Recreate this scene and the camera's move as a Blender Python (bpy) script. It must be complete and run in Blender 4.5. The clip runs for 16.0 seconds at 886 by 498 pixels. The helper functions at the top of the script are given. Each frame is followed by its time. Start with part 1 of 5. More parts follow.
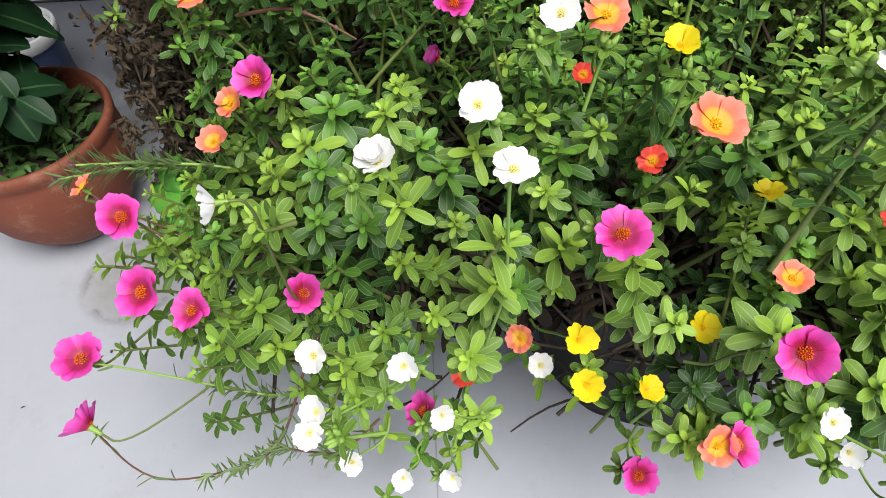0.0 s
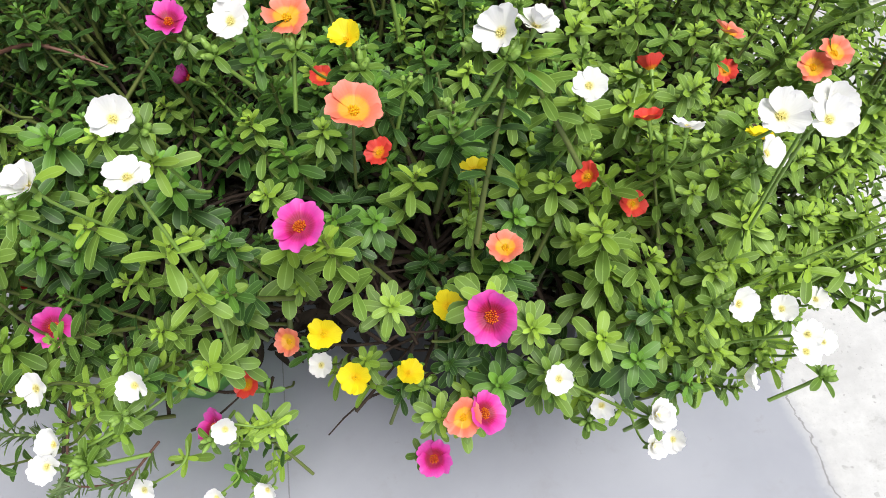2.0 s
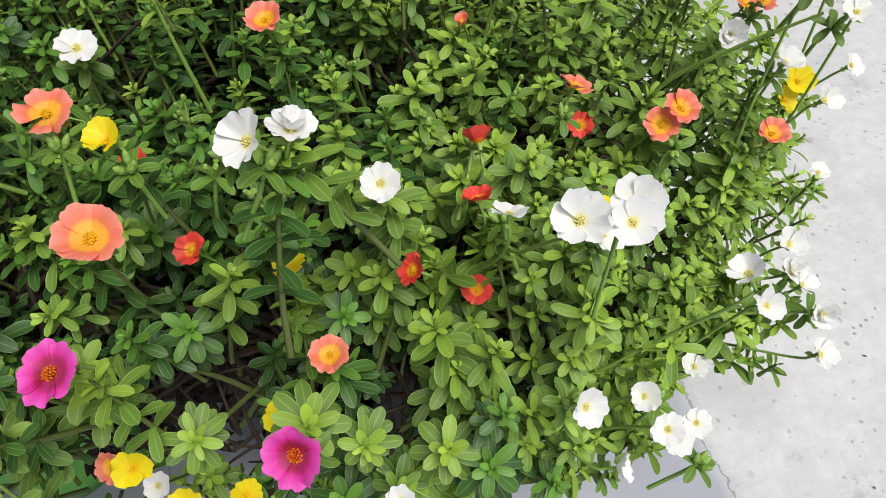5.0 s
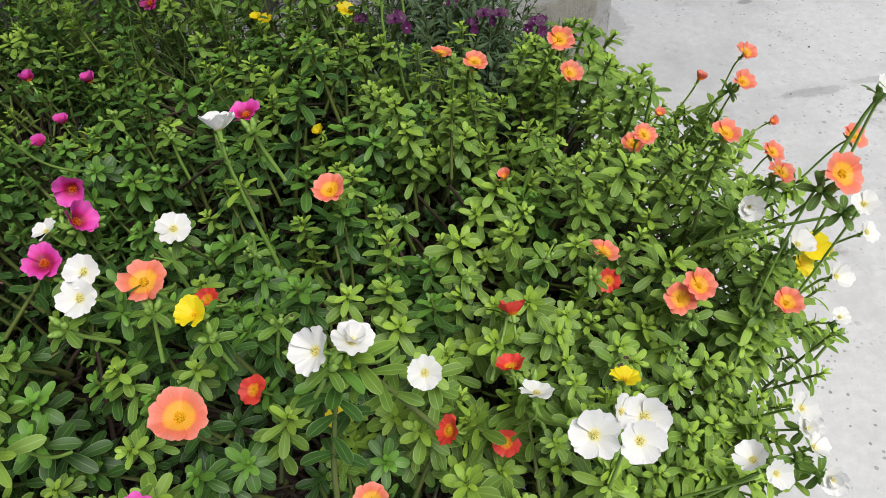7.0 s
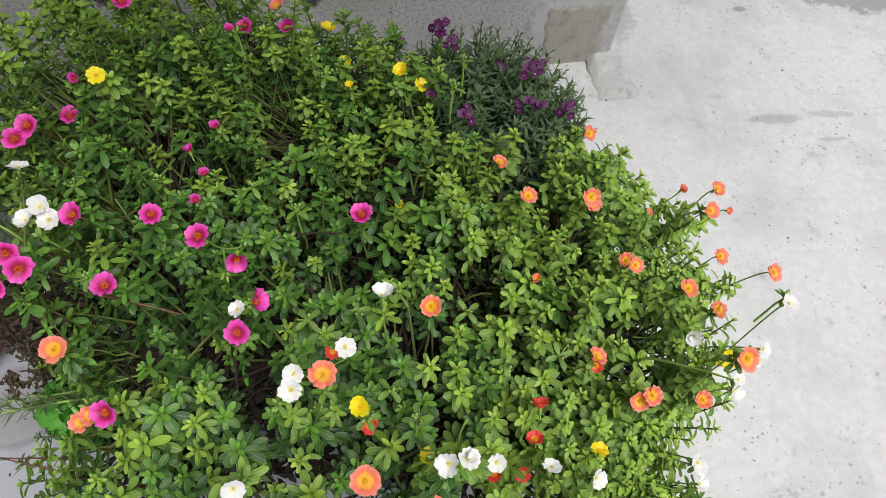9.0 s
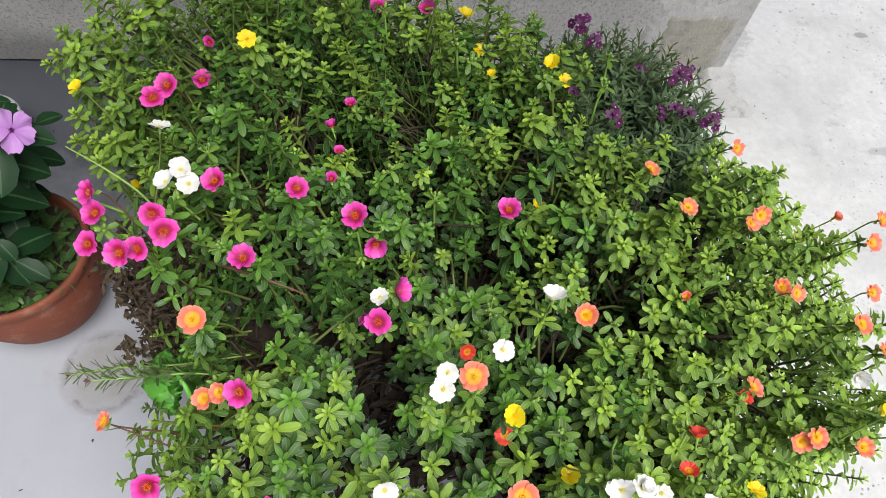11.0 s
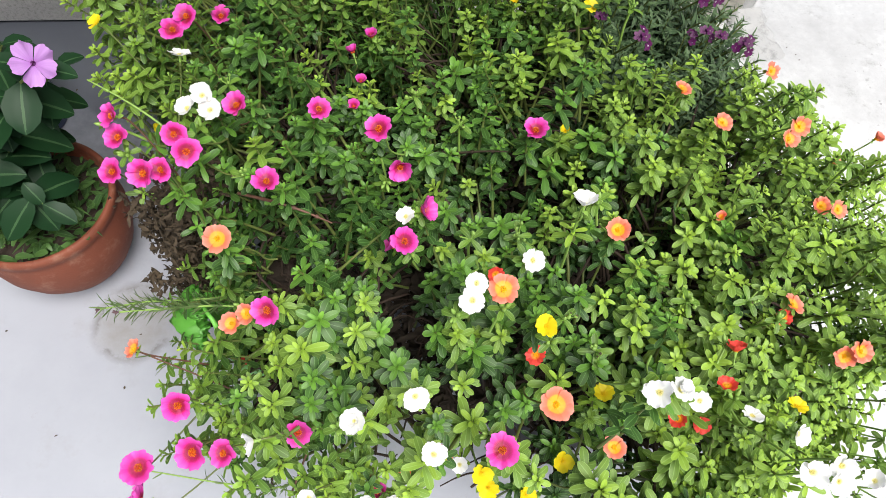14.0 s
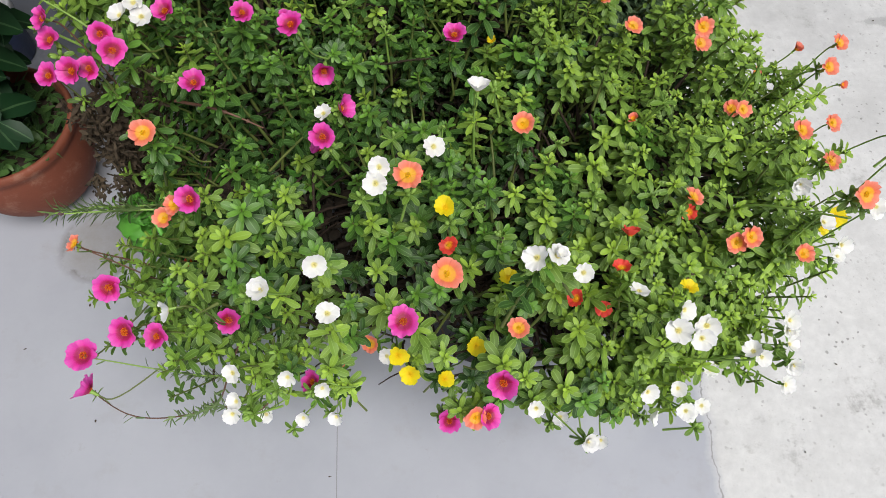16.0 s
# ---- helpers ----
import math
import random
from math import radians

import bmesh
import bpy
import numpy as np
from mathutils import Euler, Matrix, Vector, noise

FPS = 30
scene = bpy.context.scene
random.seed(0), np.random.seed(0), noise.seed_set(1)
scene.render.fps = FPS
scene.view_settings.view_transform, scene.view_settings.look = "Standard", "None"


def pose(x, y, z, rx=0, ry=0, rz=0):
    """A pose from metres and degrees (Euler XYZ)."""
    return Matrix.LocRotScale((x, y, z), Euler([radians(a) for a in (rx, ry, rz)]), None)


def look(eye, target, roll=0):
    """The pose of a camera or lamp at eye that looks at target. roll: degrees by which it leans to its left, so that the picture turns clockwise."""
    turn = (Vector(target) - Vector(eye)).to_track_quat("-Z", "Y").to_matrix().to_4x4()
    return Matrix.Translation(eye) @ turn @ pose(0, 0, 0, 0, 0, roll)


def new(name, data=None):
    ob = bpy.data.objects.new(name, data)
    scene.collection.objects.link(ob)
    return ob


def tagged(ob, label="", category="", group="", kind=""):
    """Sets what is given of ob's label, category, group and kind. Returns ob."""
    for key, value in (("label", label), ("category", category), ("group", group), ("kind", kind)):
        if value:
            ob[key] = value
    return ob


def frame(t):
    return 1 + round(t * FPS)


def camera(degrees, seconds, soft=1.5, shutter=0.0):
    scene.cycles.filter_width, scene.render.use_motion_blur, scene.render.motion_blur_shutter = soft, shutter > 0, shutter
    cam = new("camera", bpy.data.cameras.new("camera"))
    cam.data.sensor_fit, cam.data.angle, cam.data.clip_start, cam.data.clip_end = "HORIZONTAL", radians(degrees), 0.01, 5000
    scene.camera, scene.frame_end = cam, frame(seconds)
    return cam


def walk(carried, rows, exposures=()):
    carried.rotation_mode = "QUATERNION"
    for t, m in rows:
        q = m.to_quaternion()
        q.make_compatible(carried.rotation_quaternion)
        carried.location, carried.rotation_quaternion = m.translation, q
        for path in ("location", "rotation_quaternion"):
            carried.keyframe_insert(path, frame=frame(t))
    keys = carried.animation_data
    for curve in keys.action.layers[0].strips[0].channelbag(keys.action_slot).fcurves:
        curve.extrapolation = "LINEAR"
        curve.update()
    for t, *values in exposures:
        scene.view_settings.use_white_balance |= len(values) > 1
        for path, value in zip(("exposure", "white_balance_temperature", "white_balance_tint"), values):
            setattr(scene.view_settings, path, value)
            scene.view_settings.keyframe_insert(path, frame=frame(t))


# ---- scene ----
cam = camera(66.1, 16.0, 0.6)
PATH = [
    (0, (0.05, 0.027, 0.688), (-0.08, 1.236, -0.899), -4.0),
    (0.5, (0.088, 0.021, 0.69), (0.011, 1.232, -0.899), -4.4),
    (1, (0.124, 0.02, 0.684), (0.097, 1.237, -0.903), -4.6),
    (1.5, (0.156, 0.019, 0.684), (0.175, 1.246, -0.895), -4.7),
    (2, (0.176, 0.012, 0.683), (0.204, 1.245, -0.891), -5.7),
    (2.5, (0.192, 0.013, 0.678), (0.242, 1.246, -0.895), -5.9),
    (3, (0.214, 0.011, 0.68), (0.303, 1.259, -0.88), -6.0),
    (3.2, (0.224, 0.008, 0.682), (0.329, 1.257, -0.876), -6.0),
    (5.3, (0.259, 0.085, 0.67), (0.412, 1.329, -0.889), -5.6),
    (5.5, (0.263, 0.094, 0.677), (0.413, 1.334, -0.885), -5.5),
    (6, (0.288, 0.09, 0.721), (0.42, 1.389, -0.793), -6.4),
    (6.5, (0.288, 0.09, 0.74), (0.39, 1.428, -0.743), -6.9),
    (7, (0.265, 0.085, 0.746), (0.328, 1.453, -0.712), -6.4),
    (7.5, (0.233, 0.084, 0.751), (0.289, 1.477, -0.682), -5.3),
    (8, (0.203, 0.129, 0.791), (0.298, 1.468, -0.69), -3.3),
    (8.5, (0.183, 0.122, 0.963), (0.282, 1.232, -0.698), 0.3),
    (9, (0.17, 0.136, 1.059), (0.341, 1.132, -0.666), 6.4),
    (9.5, (0.134, 0.14, 1.039), (0.265, 1.121, -0.699), 7.1),
    (10, (0.099, 0.141, 1.047), (0.218, 1.101, -0.704), 8.0),
    (10.2, (0.087, 0.143, 1.037), (0.176, 1.09, -0.722), 7.7),
    (12.3, (0.043, 0.168, 0.997), (0.122, 1.302, -0.648), 7.3),
    (12.5, (0.048, 0.165, 0.992), (0.119, 1.266, -0.675), 6.9),
    (13, (0.066, 0.162, 0.988), (0.156, 1.226, -0.703), 6.2),
    (13.5, (0.071, 0.146, 0.984), (0.144, 1.195, -0.718), 4.7),
    (14, (0.056, 0.111, 0.971), (0.073, 1.073, -0.782), 3.4),
    (14.5, (0.052, 0.099, 0.966), (0.065, 1.026, -0.807), 2.1),
    (15, (0.055, 0.083, 0.95), (0.113, 0.941, -0.855), 3.8),
    (15.5, (0.084, 0.064, 0.959), (0.125, 0.941, -0.838), 2.7),
    (16, (0.143, 0.036, 0.974), (0.146, 0.912, -0.824), 2.4),
]
EXPOSURES = [(0.0, 0.52), (1.4, 0.55), (2.2, 0.33), (3.0, 0.25), (5.5, 0.03), (6.9, 0.0), (7.5, 0.2), (8.0, 0.2), (8.6, 0.2), (9.2, 0.0), (10.2, 0.12), (12.5, 0.66), (14.6, 0.67), (16.0, 0.06)]
walk(cam, [(t, look(eye, target, roll)) for t, eye, target, roll in PATH], EXPOSURES)

# ---- light ----
SUN_ELEVATION, SUN_TURN = radians(64), radians(146)
world = bpy.data.worlds.new("sky")
scene.world = world
world.use_nodes = True
wn = world.node_tree
sky = wn.nodes.new("ShaderNodeTexSky")
sky.sky_type, sky.sun_disc = "NISHITA", False
sky.sun_elevation, sky.sun_rotation = SUN_ELEVATION, SUN_TURN
sky.air_density, sky.dust_density, sky.ozone_density = 1.0, 4.0, 1.0
wn.links.new(sky.outputs[0], wn.nodes["Background"].inputs[0])
wn.nodes["Background"].inputs[1].default_value = 0.072
sun_data = bpy.data.lights.new("sun", "SUN")
sun_data.energy, sun_data.angle, sun_data.color = 3.5, radians(34), (1.0, 0.98, 0.96)
sun = new("sun", sun_data)
sun_way = Vector((math.sin(SUN_TURN) * math.cos(SUN_ELEVATION), math.cos(SUN_TURN) * math.cos(SUN_ELEVATION), math.sin(SUN_ELEVATION)))
sun.matrix_world = look(sun_way * 20, (0, 0, 0))


# ---- materials ----
class Nodes:
    """A node material in short hand."""

    def __init__(self, name):
        self.mat = bpy.data.materials.new(name)
        self.mat.use_nodes = True
        self.tree = self.mat.node_tree
        self.bsdf = self.tree.nodes["Principled BSDF"]
        self.out = self.tree.nodes["Material Output"]

    def add(self, kind, **values):
        n = self.tree.nodes.new("ShaderNode" + kind)
        for k, v in values.items():
            n.inputs[k.replace("_", " ")].default_value = v
        return n

    def link(self, a, b):
        self.tree.links.new(a, b)

    def noise(self, scale, detail=4.0, rough=0.6, coords="Object"):
        c = self.tree.nodes.new("ShaderNodeTexCoord")
        n = self.add("TexNoise", Scale=scale, Detail=detail, Roughness=rough)
        self.link(c.outputs[coords], n.inputs["Vector"])
        return n.outputs["Fac"]

    def ramp(self, fac, stops):
        r = self.tree.nodes.new("ShaderNodeValToRGB")
        els = r.color_ramp.elements
        while len(els) < len(stops):
            els.new(0.5)
        for e, (p, c) in zip(els, stops):
            e.position = p
            e.color = (*c, 1) if len(c) == 3 else c
        self.link(fac, r.inputs[0])
        return r.outputs[0]

    def mix(self, fac, a, b, mode="MIX"):
        m = self.tree.nodes.new("ShaderNodeMix")
        m.data_type, m.blend_type = "RGBA", mode
        for slot, v in ((0, fac), (6, a), (7, b)):
            if hasattr(v, "links"):
                self.link(v, m.inputs[slot])
            elif slot == 0:
                m.inputs[0].default_value = v
            else:
                m.inputs[slot].default_value = (*v, 1)
        return m.outputs[2]

    def math(self, op, a, b=0.0, clamp=False):
        m = self.tree.nodes.new("ShaderNodeMath")
        m.operation, m.use_clamp = op, clamp
        for slot, v in ((0, a), (1, b)):
            if hasattr(v, "links"):
                self.link(v, m.inputs[slot])
            else:
                m.inputs[slot].default_value = v
        return m.outputs[0]

    def attr(self, name):
        a = self.tree.nodes.new("ShaderNodeAttribute")
        a.attribute_name = name
        return a.outputs["Fac"]

    def island(self):
        return self.tree.nodes.new("ShaderNodeNewGeometry").outputs["Random Per Island"]

    def object_random(self):
        return self.tree.nodes.new("ShaderNodeObjectInfo").outputs["Random"]

    def colour(self, c):
        self.link(c, self.bsdf.inputs["Base Color"])

    def bump(self, height, strength=0.3, distance=0.002):
        b = self.add("Bump", Strength=strength, Distance=distance)
        self.link(height, b.inputs["Height"])
        self.link(b.outputs[0], self.bsdf.inputs["Normal"])

    def rough(self, v):
        self.bsdf.inputs["Roughness"].default_value = v

    def through_light(self, colour, share):
        """Lets part of the light pass, as leaves and petals do."""
        t = self.tree.nodes.new("ShaderNodeBsdfTranslucent")
        m = self.tree.nodes.new("ShaderNodeMixShader")
        m.inputs[0].default_value = share
        self.link(colour, t.inputs[0])
        self.link(self.bsdf.outputs[0], m.inputs[1])
        self.link(t.outputs[0], m.inputs[2])
        self.link(m.outputs[0], self.out.inputs[0])


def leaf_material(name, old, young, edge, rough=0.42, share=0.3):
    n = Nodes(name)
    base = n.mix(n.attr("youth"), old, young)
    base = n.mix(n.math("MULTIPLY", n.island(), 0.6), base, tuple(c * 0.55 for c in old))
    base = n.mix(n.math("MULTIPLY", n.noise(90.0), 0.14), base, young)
    margin = n.math("MULTIPLY", n.math("SUBTRACT", n.attr("rib"), 0.84), 5.5 if name != "periwinkle_leaf" else 0.0, True)
    mid = n.math("MULTIPLY", n.math("LESS_THAN", n.attr("rib"), 0.08), 0.4 if name != "periwinkle_leaf" else 0.6)
    base = n.mix(n.math("MAXIMUM", margin, mid), base, edge)
    n.colour(base)
    n.rough(rough)
    n.bsdf.inputs["Specular IOR Level"].default_value = 0.34 if name != "periwinkle_leaf" else 0.2
    n.bump(n.noise(700.0), 0.15, 0.0005)
    n.through_light(n.mix(0.5, base, young), share)
    return n.mat


def plain_material(name, a, b, scale=40.0, rough=0.6, bump=0.2, coords="Object"):
    n = Nodes(name)
    n.colour(n.mix(n.noise(scale, coords=coords), a, b))
    n.rough(rough)
    n.bump(n.noise(scale * 6, coords=coords), bump, 0.001)
    return n.mat


def petal_material(name, stops, share=0.3, vein_share=0.16):
    """Colour runs out from the flower's heart along the petal."""
    n = Nodes(name)
    c = n.tree.nodes.new("ShaderNodeTexCoord")
    length = n.tree.nodes.new("ShaderNodeVectorMath")
    length.operation = "LENGTH"
    n.link(c.outputs["Object"], length.inputs[0])
    fac = n.math("DIVIDE", length.outputs["Value"], 0.0125)
    fac = n.math("ADD", fac, n.math("MULTIPLY", n.math("SUBTRACT", n.noise(900.0), 0.5), 0.12))
    col = n.ramp(fac, stops)
    col = n.mix(n.math("MULTIPLY", n.object_random(), 0.22 if vein_share > 0.1 else 0.06), col, tuple(x * 0.8 for x in stops[-1][1]))
    sep = n.tree.nodes.new("ShaderNodeSeparateXYZ")
    n.link(c.outputs["Object"], sep.inputs[0])
    turn = n.math("ARCTAN2", sep.outputs["Y"], sep.outputs["X"])
    vein = n.math("POWER", n.math("ABSOLUTE", n.math("SINE", n.math("ADD", n.math("MULTIPLY", turn, 17.0), n.math("MULTIPLY", n.noise(300.0), 2.0)))), 6.0)
    col = n.mix(n.math("MULTIPLY", vein, vein_share), col, tuple(x * 0.7 for x in stops[-1][1]))
    n.colour(col)
    n.rough(0.55)
    n.bump(n.mix(0.5, n.noise(500.0), vein), 0.2, 0.0005)
    n.through_light(col, share)
    return n.mat


LEAF = leaf_material("purslane_leaf", (0.037, 0.092, 0.018), (0.28, 0.48, 0.045), (0.24, 0.4, 0.11), 0.5, 0.11)
# pale and shaded leaf greens paint the bush's light and dark parts
LEAF_PALE_LIT = leaf_material("pale_lit_purslane_leaf", (0.1, 0.198, 0.036), (0.38, 0.58, 0.055), (0.31, 0.48, 0.12), 0.52, 0.14)
LEAF_SHADED = leaf_material("shaded_purslane_leaf", (0.017, 0.052, 0.015), (0.18, 0.4, 0.04), (0.16, 0.31, 0.09), 0.48, 0.09)
LEAF_DARK = leaf_material("verbena_leaf", (0.032, 0.074, 0.03), (0.12, 0.2, 0.08), (0.19, 0.25, 0.14), 0.6, 0.14)
LEAF_GLOSSY = leaf_material("periwinkle_leaf", (0.008, 0.034, 0.012), (0.018, 0.06, 0.016), (0.06, 0.125, 0.05), 0.5, 0.05)
NEEDLE_LEAF = leaf_material("needle_leaf", (0.09, 0.16, 0.05), (0.2, 0.29, 0.1), (0.2, 0.29, 0.12), 0.5, 0.2)
GRASS = leaf_material("grass_blade", (0.09, 0.2, 0.04), (0.14, 0.28, 0.05), (0.15, 0.3, 0.06), 0.5, 0.3)
WEED = leaf_material("weed_leaf", (0.022, 0.062, 0.015), (0.1, 0.2, 0.045), (0.1, 0.18, 0.06), 0.5, 0.15)
STEM = plain_material("green_stem", (0.08, 0.13, 0.025), (0.14, 0.16, 0.04), 60, 0.55)
STALK = plain_material("pale_green_stalk", (0.17, 0.31, 0.05), (0.25, 0.39, 0.08), 60, 0.5)
WOOD = plain_material("reddish_stem", (0.1, 0.04, 0.03), (0.16, 0.085, 0.05), 60, 0.6)
# woody brown darkened to paint in the shade inside the bush
SHADED_WOOD = plain_material("shaded_woody_stem", (0.02, 0.013, 0.009), (0.055, 0.034, 0.02), 60, 0.85)
DRY = plain_material("dry_leaf", (0.012, 0.008, 0.005), (0.09, 0.064, 0.034), 220, 0.9, 0.5)
PETALS = {
    "pink": petal_material("pink_petal", ((0.0, (0.6, 0.02, 0.012)), (0.4, (0.28, 0.002, 0.012)), (0.52, (0.46, 0.005, 0.08)), (0.66, (0.76, 0.026, 0.34)), (1.0, (0.85, 0.12, 0.56)))),
    "white": petal_material("white_petal", ((0.0, (0.84, 0.76, 0.22)), (0.2, (0.86, 0.82, 0.42)), (0.34, (0.88, 0.88, 0.83)), (1.0, (0.9, 0.9, 0.9))), 0.35, 0.03),
    "yellow": petal_material("yellow_petal", ((0.0, (0.88, 0.55, 0.006)), (0.3, (0.9, 0.62, 0.006)), (0.5, (0.9, 0.72, 0.008)), (1.0, (0.92, 0.78, 0.02)))),
    "orange": petal_material("orange_petal", ((0.0, (0.92, 0.55, 0.01)), (0.48, (0.92, 0.46, 0.012)), (0.6, (0.88, 0.2, 0.08)), (0.8, (0.9, 0.23, 0.15)), (1.0, (0.92, 0.32, 0.24)))),
    "red": petal_material("red_petal", ((0.0, (0.9, 0.45, 0.01)), (0.38, (0.88, 0.3, 0.01)), (0.52, (0.8, 0.05, 0.03)), (1.0, (0.82, 0.08, 0.06)))),
    "purple": petal_material("purple_petal", ((0.0, (0.07, 0.004, 0.06)), (1.0, (0.12, 0.008, 0.1)))),
    "mauve": petal_material("mauve_petal", ((0.0, (0.4, 0.05, 0.35)), (0.12, (0.42, 0.1, 0.5)), (0.4, (0.47, 0.2, 0.58)), (1.0, (0.54, 0.27, 0.64)))),
}
STAMENS = {
    "pink": petal_material("red_stamens", ((0.0, (0.62, 0.02, 0.01)), (0.2, (0.78, 0.06, 0.012)), (0.27, (0.88, 0.2, 0.02)), (0.34, (0.92, 0.42, 0.03)), (1.0, (0.92, 0.45, 0.03))), 0.5),
    "white": petal_material("cream_stamens", ((0.0, (0.92, 0.86, 0.4)), (1.0, (0.92, 0.88, 0.55))), 0.6, 0.03),
    "yellow": petal_material("yellow_stamens", ((0.0, (0.94, 0.74, 0.02)), (1.0, (0.94, 0.8, 0.03))), 0.6, 0.05),
    "orange": petal_material("orange_stamens", ((0.0, (0.94, 0.66, 0.02)), (1.0, (0.94, 0.74, 0.04))), 0.6, 0.05),
}
STAMENS["red"] = STAMENS["orange"]


def concrete_material():
    """Grey painted cement on one side of a ragged joint, pale bare concrete on the other."""
    n = Nodes("cement_floor")
    c = n.tree.nodes.new("ShaderNodeTexCoord")
    sep = n.tree.nodes.new("ShaderNodeSeparateXYZ")
    n.link(c.outputs["Object"], sep.inputs[0])
    x, y = sep.outputs["X"], sep.outputs["Y"]
    cloud = n.noise(3.0, 6.0, 0.65)
    fine = n.noise(60.0, 5.0, 0.7)
    grit = n.noise(420.0, 3.0, 0.7)
    grey = n.mix(n.ramp(cloud, ((0.3, (0, 0, 0)), (0.7, (1, 1, 1)))), (0.3, 0.315, 0.355), (0.372, 0.387, 0.428))
    grey = n.mix(n.math("MULTIPLY", n.ramp(n.noise(14.0, 6.0, 0.7), ((0.55, (0, 0, 0)), (0.8, (1, 1, 1)))), 0.35), grey, (0.25, 0.24, 0.22))
    # dirt smudges, strengthened towards the wall to paint in the corner's shade
    grime_shade = n.math("MULTIPLY", n.ramp(n.noise(6.0, 9.0, 0.75), ((0.42, (0, 0, 0)), (0.62, (1, 1, 1)))), n.math("MULTIPLY", n.math("SUBTRACT", y, 0.45), 3.0, True))
    grey = n.mix(n.math("MULTIPLY", grime_shade, 0.55), grey, (0.15, 0.155, 0.17))
    # dim wall corner painted into the floor colour, with a ragged edge
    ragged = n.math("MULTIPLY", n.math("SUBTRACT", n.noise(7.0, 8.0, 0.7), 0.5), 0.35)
    darkened = n.math("MULTIPLY", n.math("SUBTRACT", n.math("ADD", y, ragged), 0.67), 4.0, True)
    grey = n.mix(n.math("MULTIPLY", darkened, 0.9), grey, (0.04, 0.045, 0.058))
    smudge = n.ramp(n.noise(24.0, 9.0, 0.8), ((0.6, (0, 0, 0)), (0.72, (1, 1, 1))))
    grey = n.mix(n.math("MULTIPLY", smudge, 0.35), grey, (0.2, 0.19, 0.175))
    pale = n.mix(n.ramp(fine, ((0.35, (0, 0, 0)), (0.7, (1, 1, 1)))), (0.5, 0.505, 0.502), (0.585, 0.59, 0.583))
    pale = n.mix(n.ramp(n.noise(4.0, 9.0, 0.72), ((0.48, (0, 0, 0)), (0.66, (0.85, 0.85, 0.85)))), pale, (0.42, 0.422, 0.42))
    pale = n.mix(n.ramp(n.noise(11.0, 10.0, 0.8), ((0.57, (0, 0, 0)), (0.68, (0.85, 0.85, 0.85)))), pale, (0.3, 0.297, 0.29))
    pale = n.mix(n.math("MULTIPLY", n.ramp(grit, ((0.62, (0, 0, 0)), (0.72, (1, 1, 1)))), 0.5), pale, (0.22, 0.22, 0.212))
    where = n.ramp(n.noise(3.2, 4.0, 0.6), ((0.38, (0.12, 0.12, 0.12)), (0.6, (1, 1, 1))))
    pits = None
    for scale, most in ((48.0, 0.1), (110.0, 0.13)):
        bent = n.tree.nodes.new("ShaderNodeVectorMath")
        bent.operation = "MULTIPLY_ADD"
        warp = n.add("TexNoise", Scale=scale * 2.5, Detail=3.0)
        n.link(c.outputs["Object"], warp.inputs["Vector"])
        n.link(warp.outputs["Color"], bent.inputs[0])
        bent.inputs[1].default_value = (0.45 / scale,) * 3
        n.link(c.outputs["Object"], bent.inputs[2])
        cells = n.add("TexVoronoi", Scale=scale)
        n.link(bent.outputs[0], cells.inputs["Vector"])
        pick = n.tree.nodes.new("ShaderNodeSeparateColor")
        n.link(cells.outputs["Color"], pick.inputs[0])
        size = n.math("MULTIPLY", n.math("POWER", pick.outputs[0], 2.2), most * 2.4)
        pit = n.math("MULTIPLY", n.math("SUBTRACT", size, cells.outputs["Distance"]), 14.0, True)
        pits = pit if pits is None else n.math("MAXIMUM", pits, pit)
    pits = n.math("MULTIPLY", pits, where)

    def blotch(cx, cy, rx, ry, ragged):
        """A stain with a torn edge round (cx, cy)."""
        u = n.math("DIVIDE", n.math("SUBTRACT", x, cx), rx)
        v = n.math("DIVIDE", n.math("SUBTRACT", y, cy), ry)
        d = n.math("SQRT", n.math("ADD", n.math("MULTIPLY", u, u), n.math("MULTIPLY", v, v)))
        d = n.math("ADD", d, n.math("MULTIPLY", n.math("SUBTRACT", n.noise(26.0, 8.0, 0.75), 0.5), ragged))
        return n.math("MULTIPLY", n.math("SUBTRACT", 1.0, d), 3.5, True)

    pale = n.mix(n.math("MULTIPLY", pits, 0.75), pale, (0.17, 0.168, 0.16))
    for cx, cy, rx, ry, share in ((1.36, 1.43, 0.19, 0.085, 0.75), (1.0, 1.035, 0.075, 0.014, 0.4), (1.125, 1.045, 0.05, 0.011, 0.35), (1.1, 0.978, 0.032, 0.007, 0.4), (0.715, 1.36, 0.05, 0.1, 0.4), (1.02, 1.37, 0.02, 0.012, 0.7)):
        pale = n.mix(n.math("MULTIPLY", blotch(cx, cy, rx, ry, 2.4), share), pale, (0.2, 0.2, 0.197))
    wander = n.math("MULTIPLY", n.math("SUBTRACT", n.noise(9.0, 6.0, 0.7), 0.5), 0.05)
    edge = n.math("ADD", n.math("SUBTRACT", x, 0.533), wander)
    side = n.math("MULTIPLY", n.math("ADD", edge, 0.012), 45.0, True)
    base = n.mix(side, grey, pale)
    crack = n.math("LESS_THAN", n.math("ABSOLUTE", edge), n.math("MULTIPLY", n.noise(30.0), 0.0019))
    joint = n.math("ADD", n.math("SUBTRACT", x, 0.026), n.math("MULTIPLY", y, 0.09))
    joint = n.math("ADD", joint, n.math("MULTIPLY", wander, 0.08))
    joint = n.math("LESS_THAN", n.math("ABSOLUTE", joint), 0.0007)
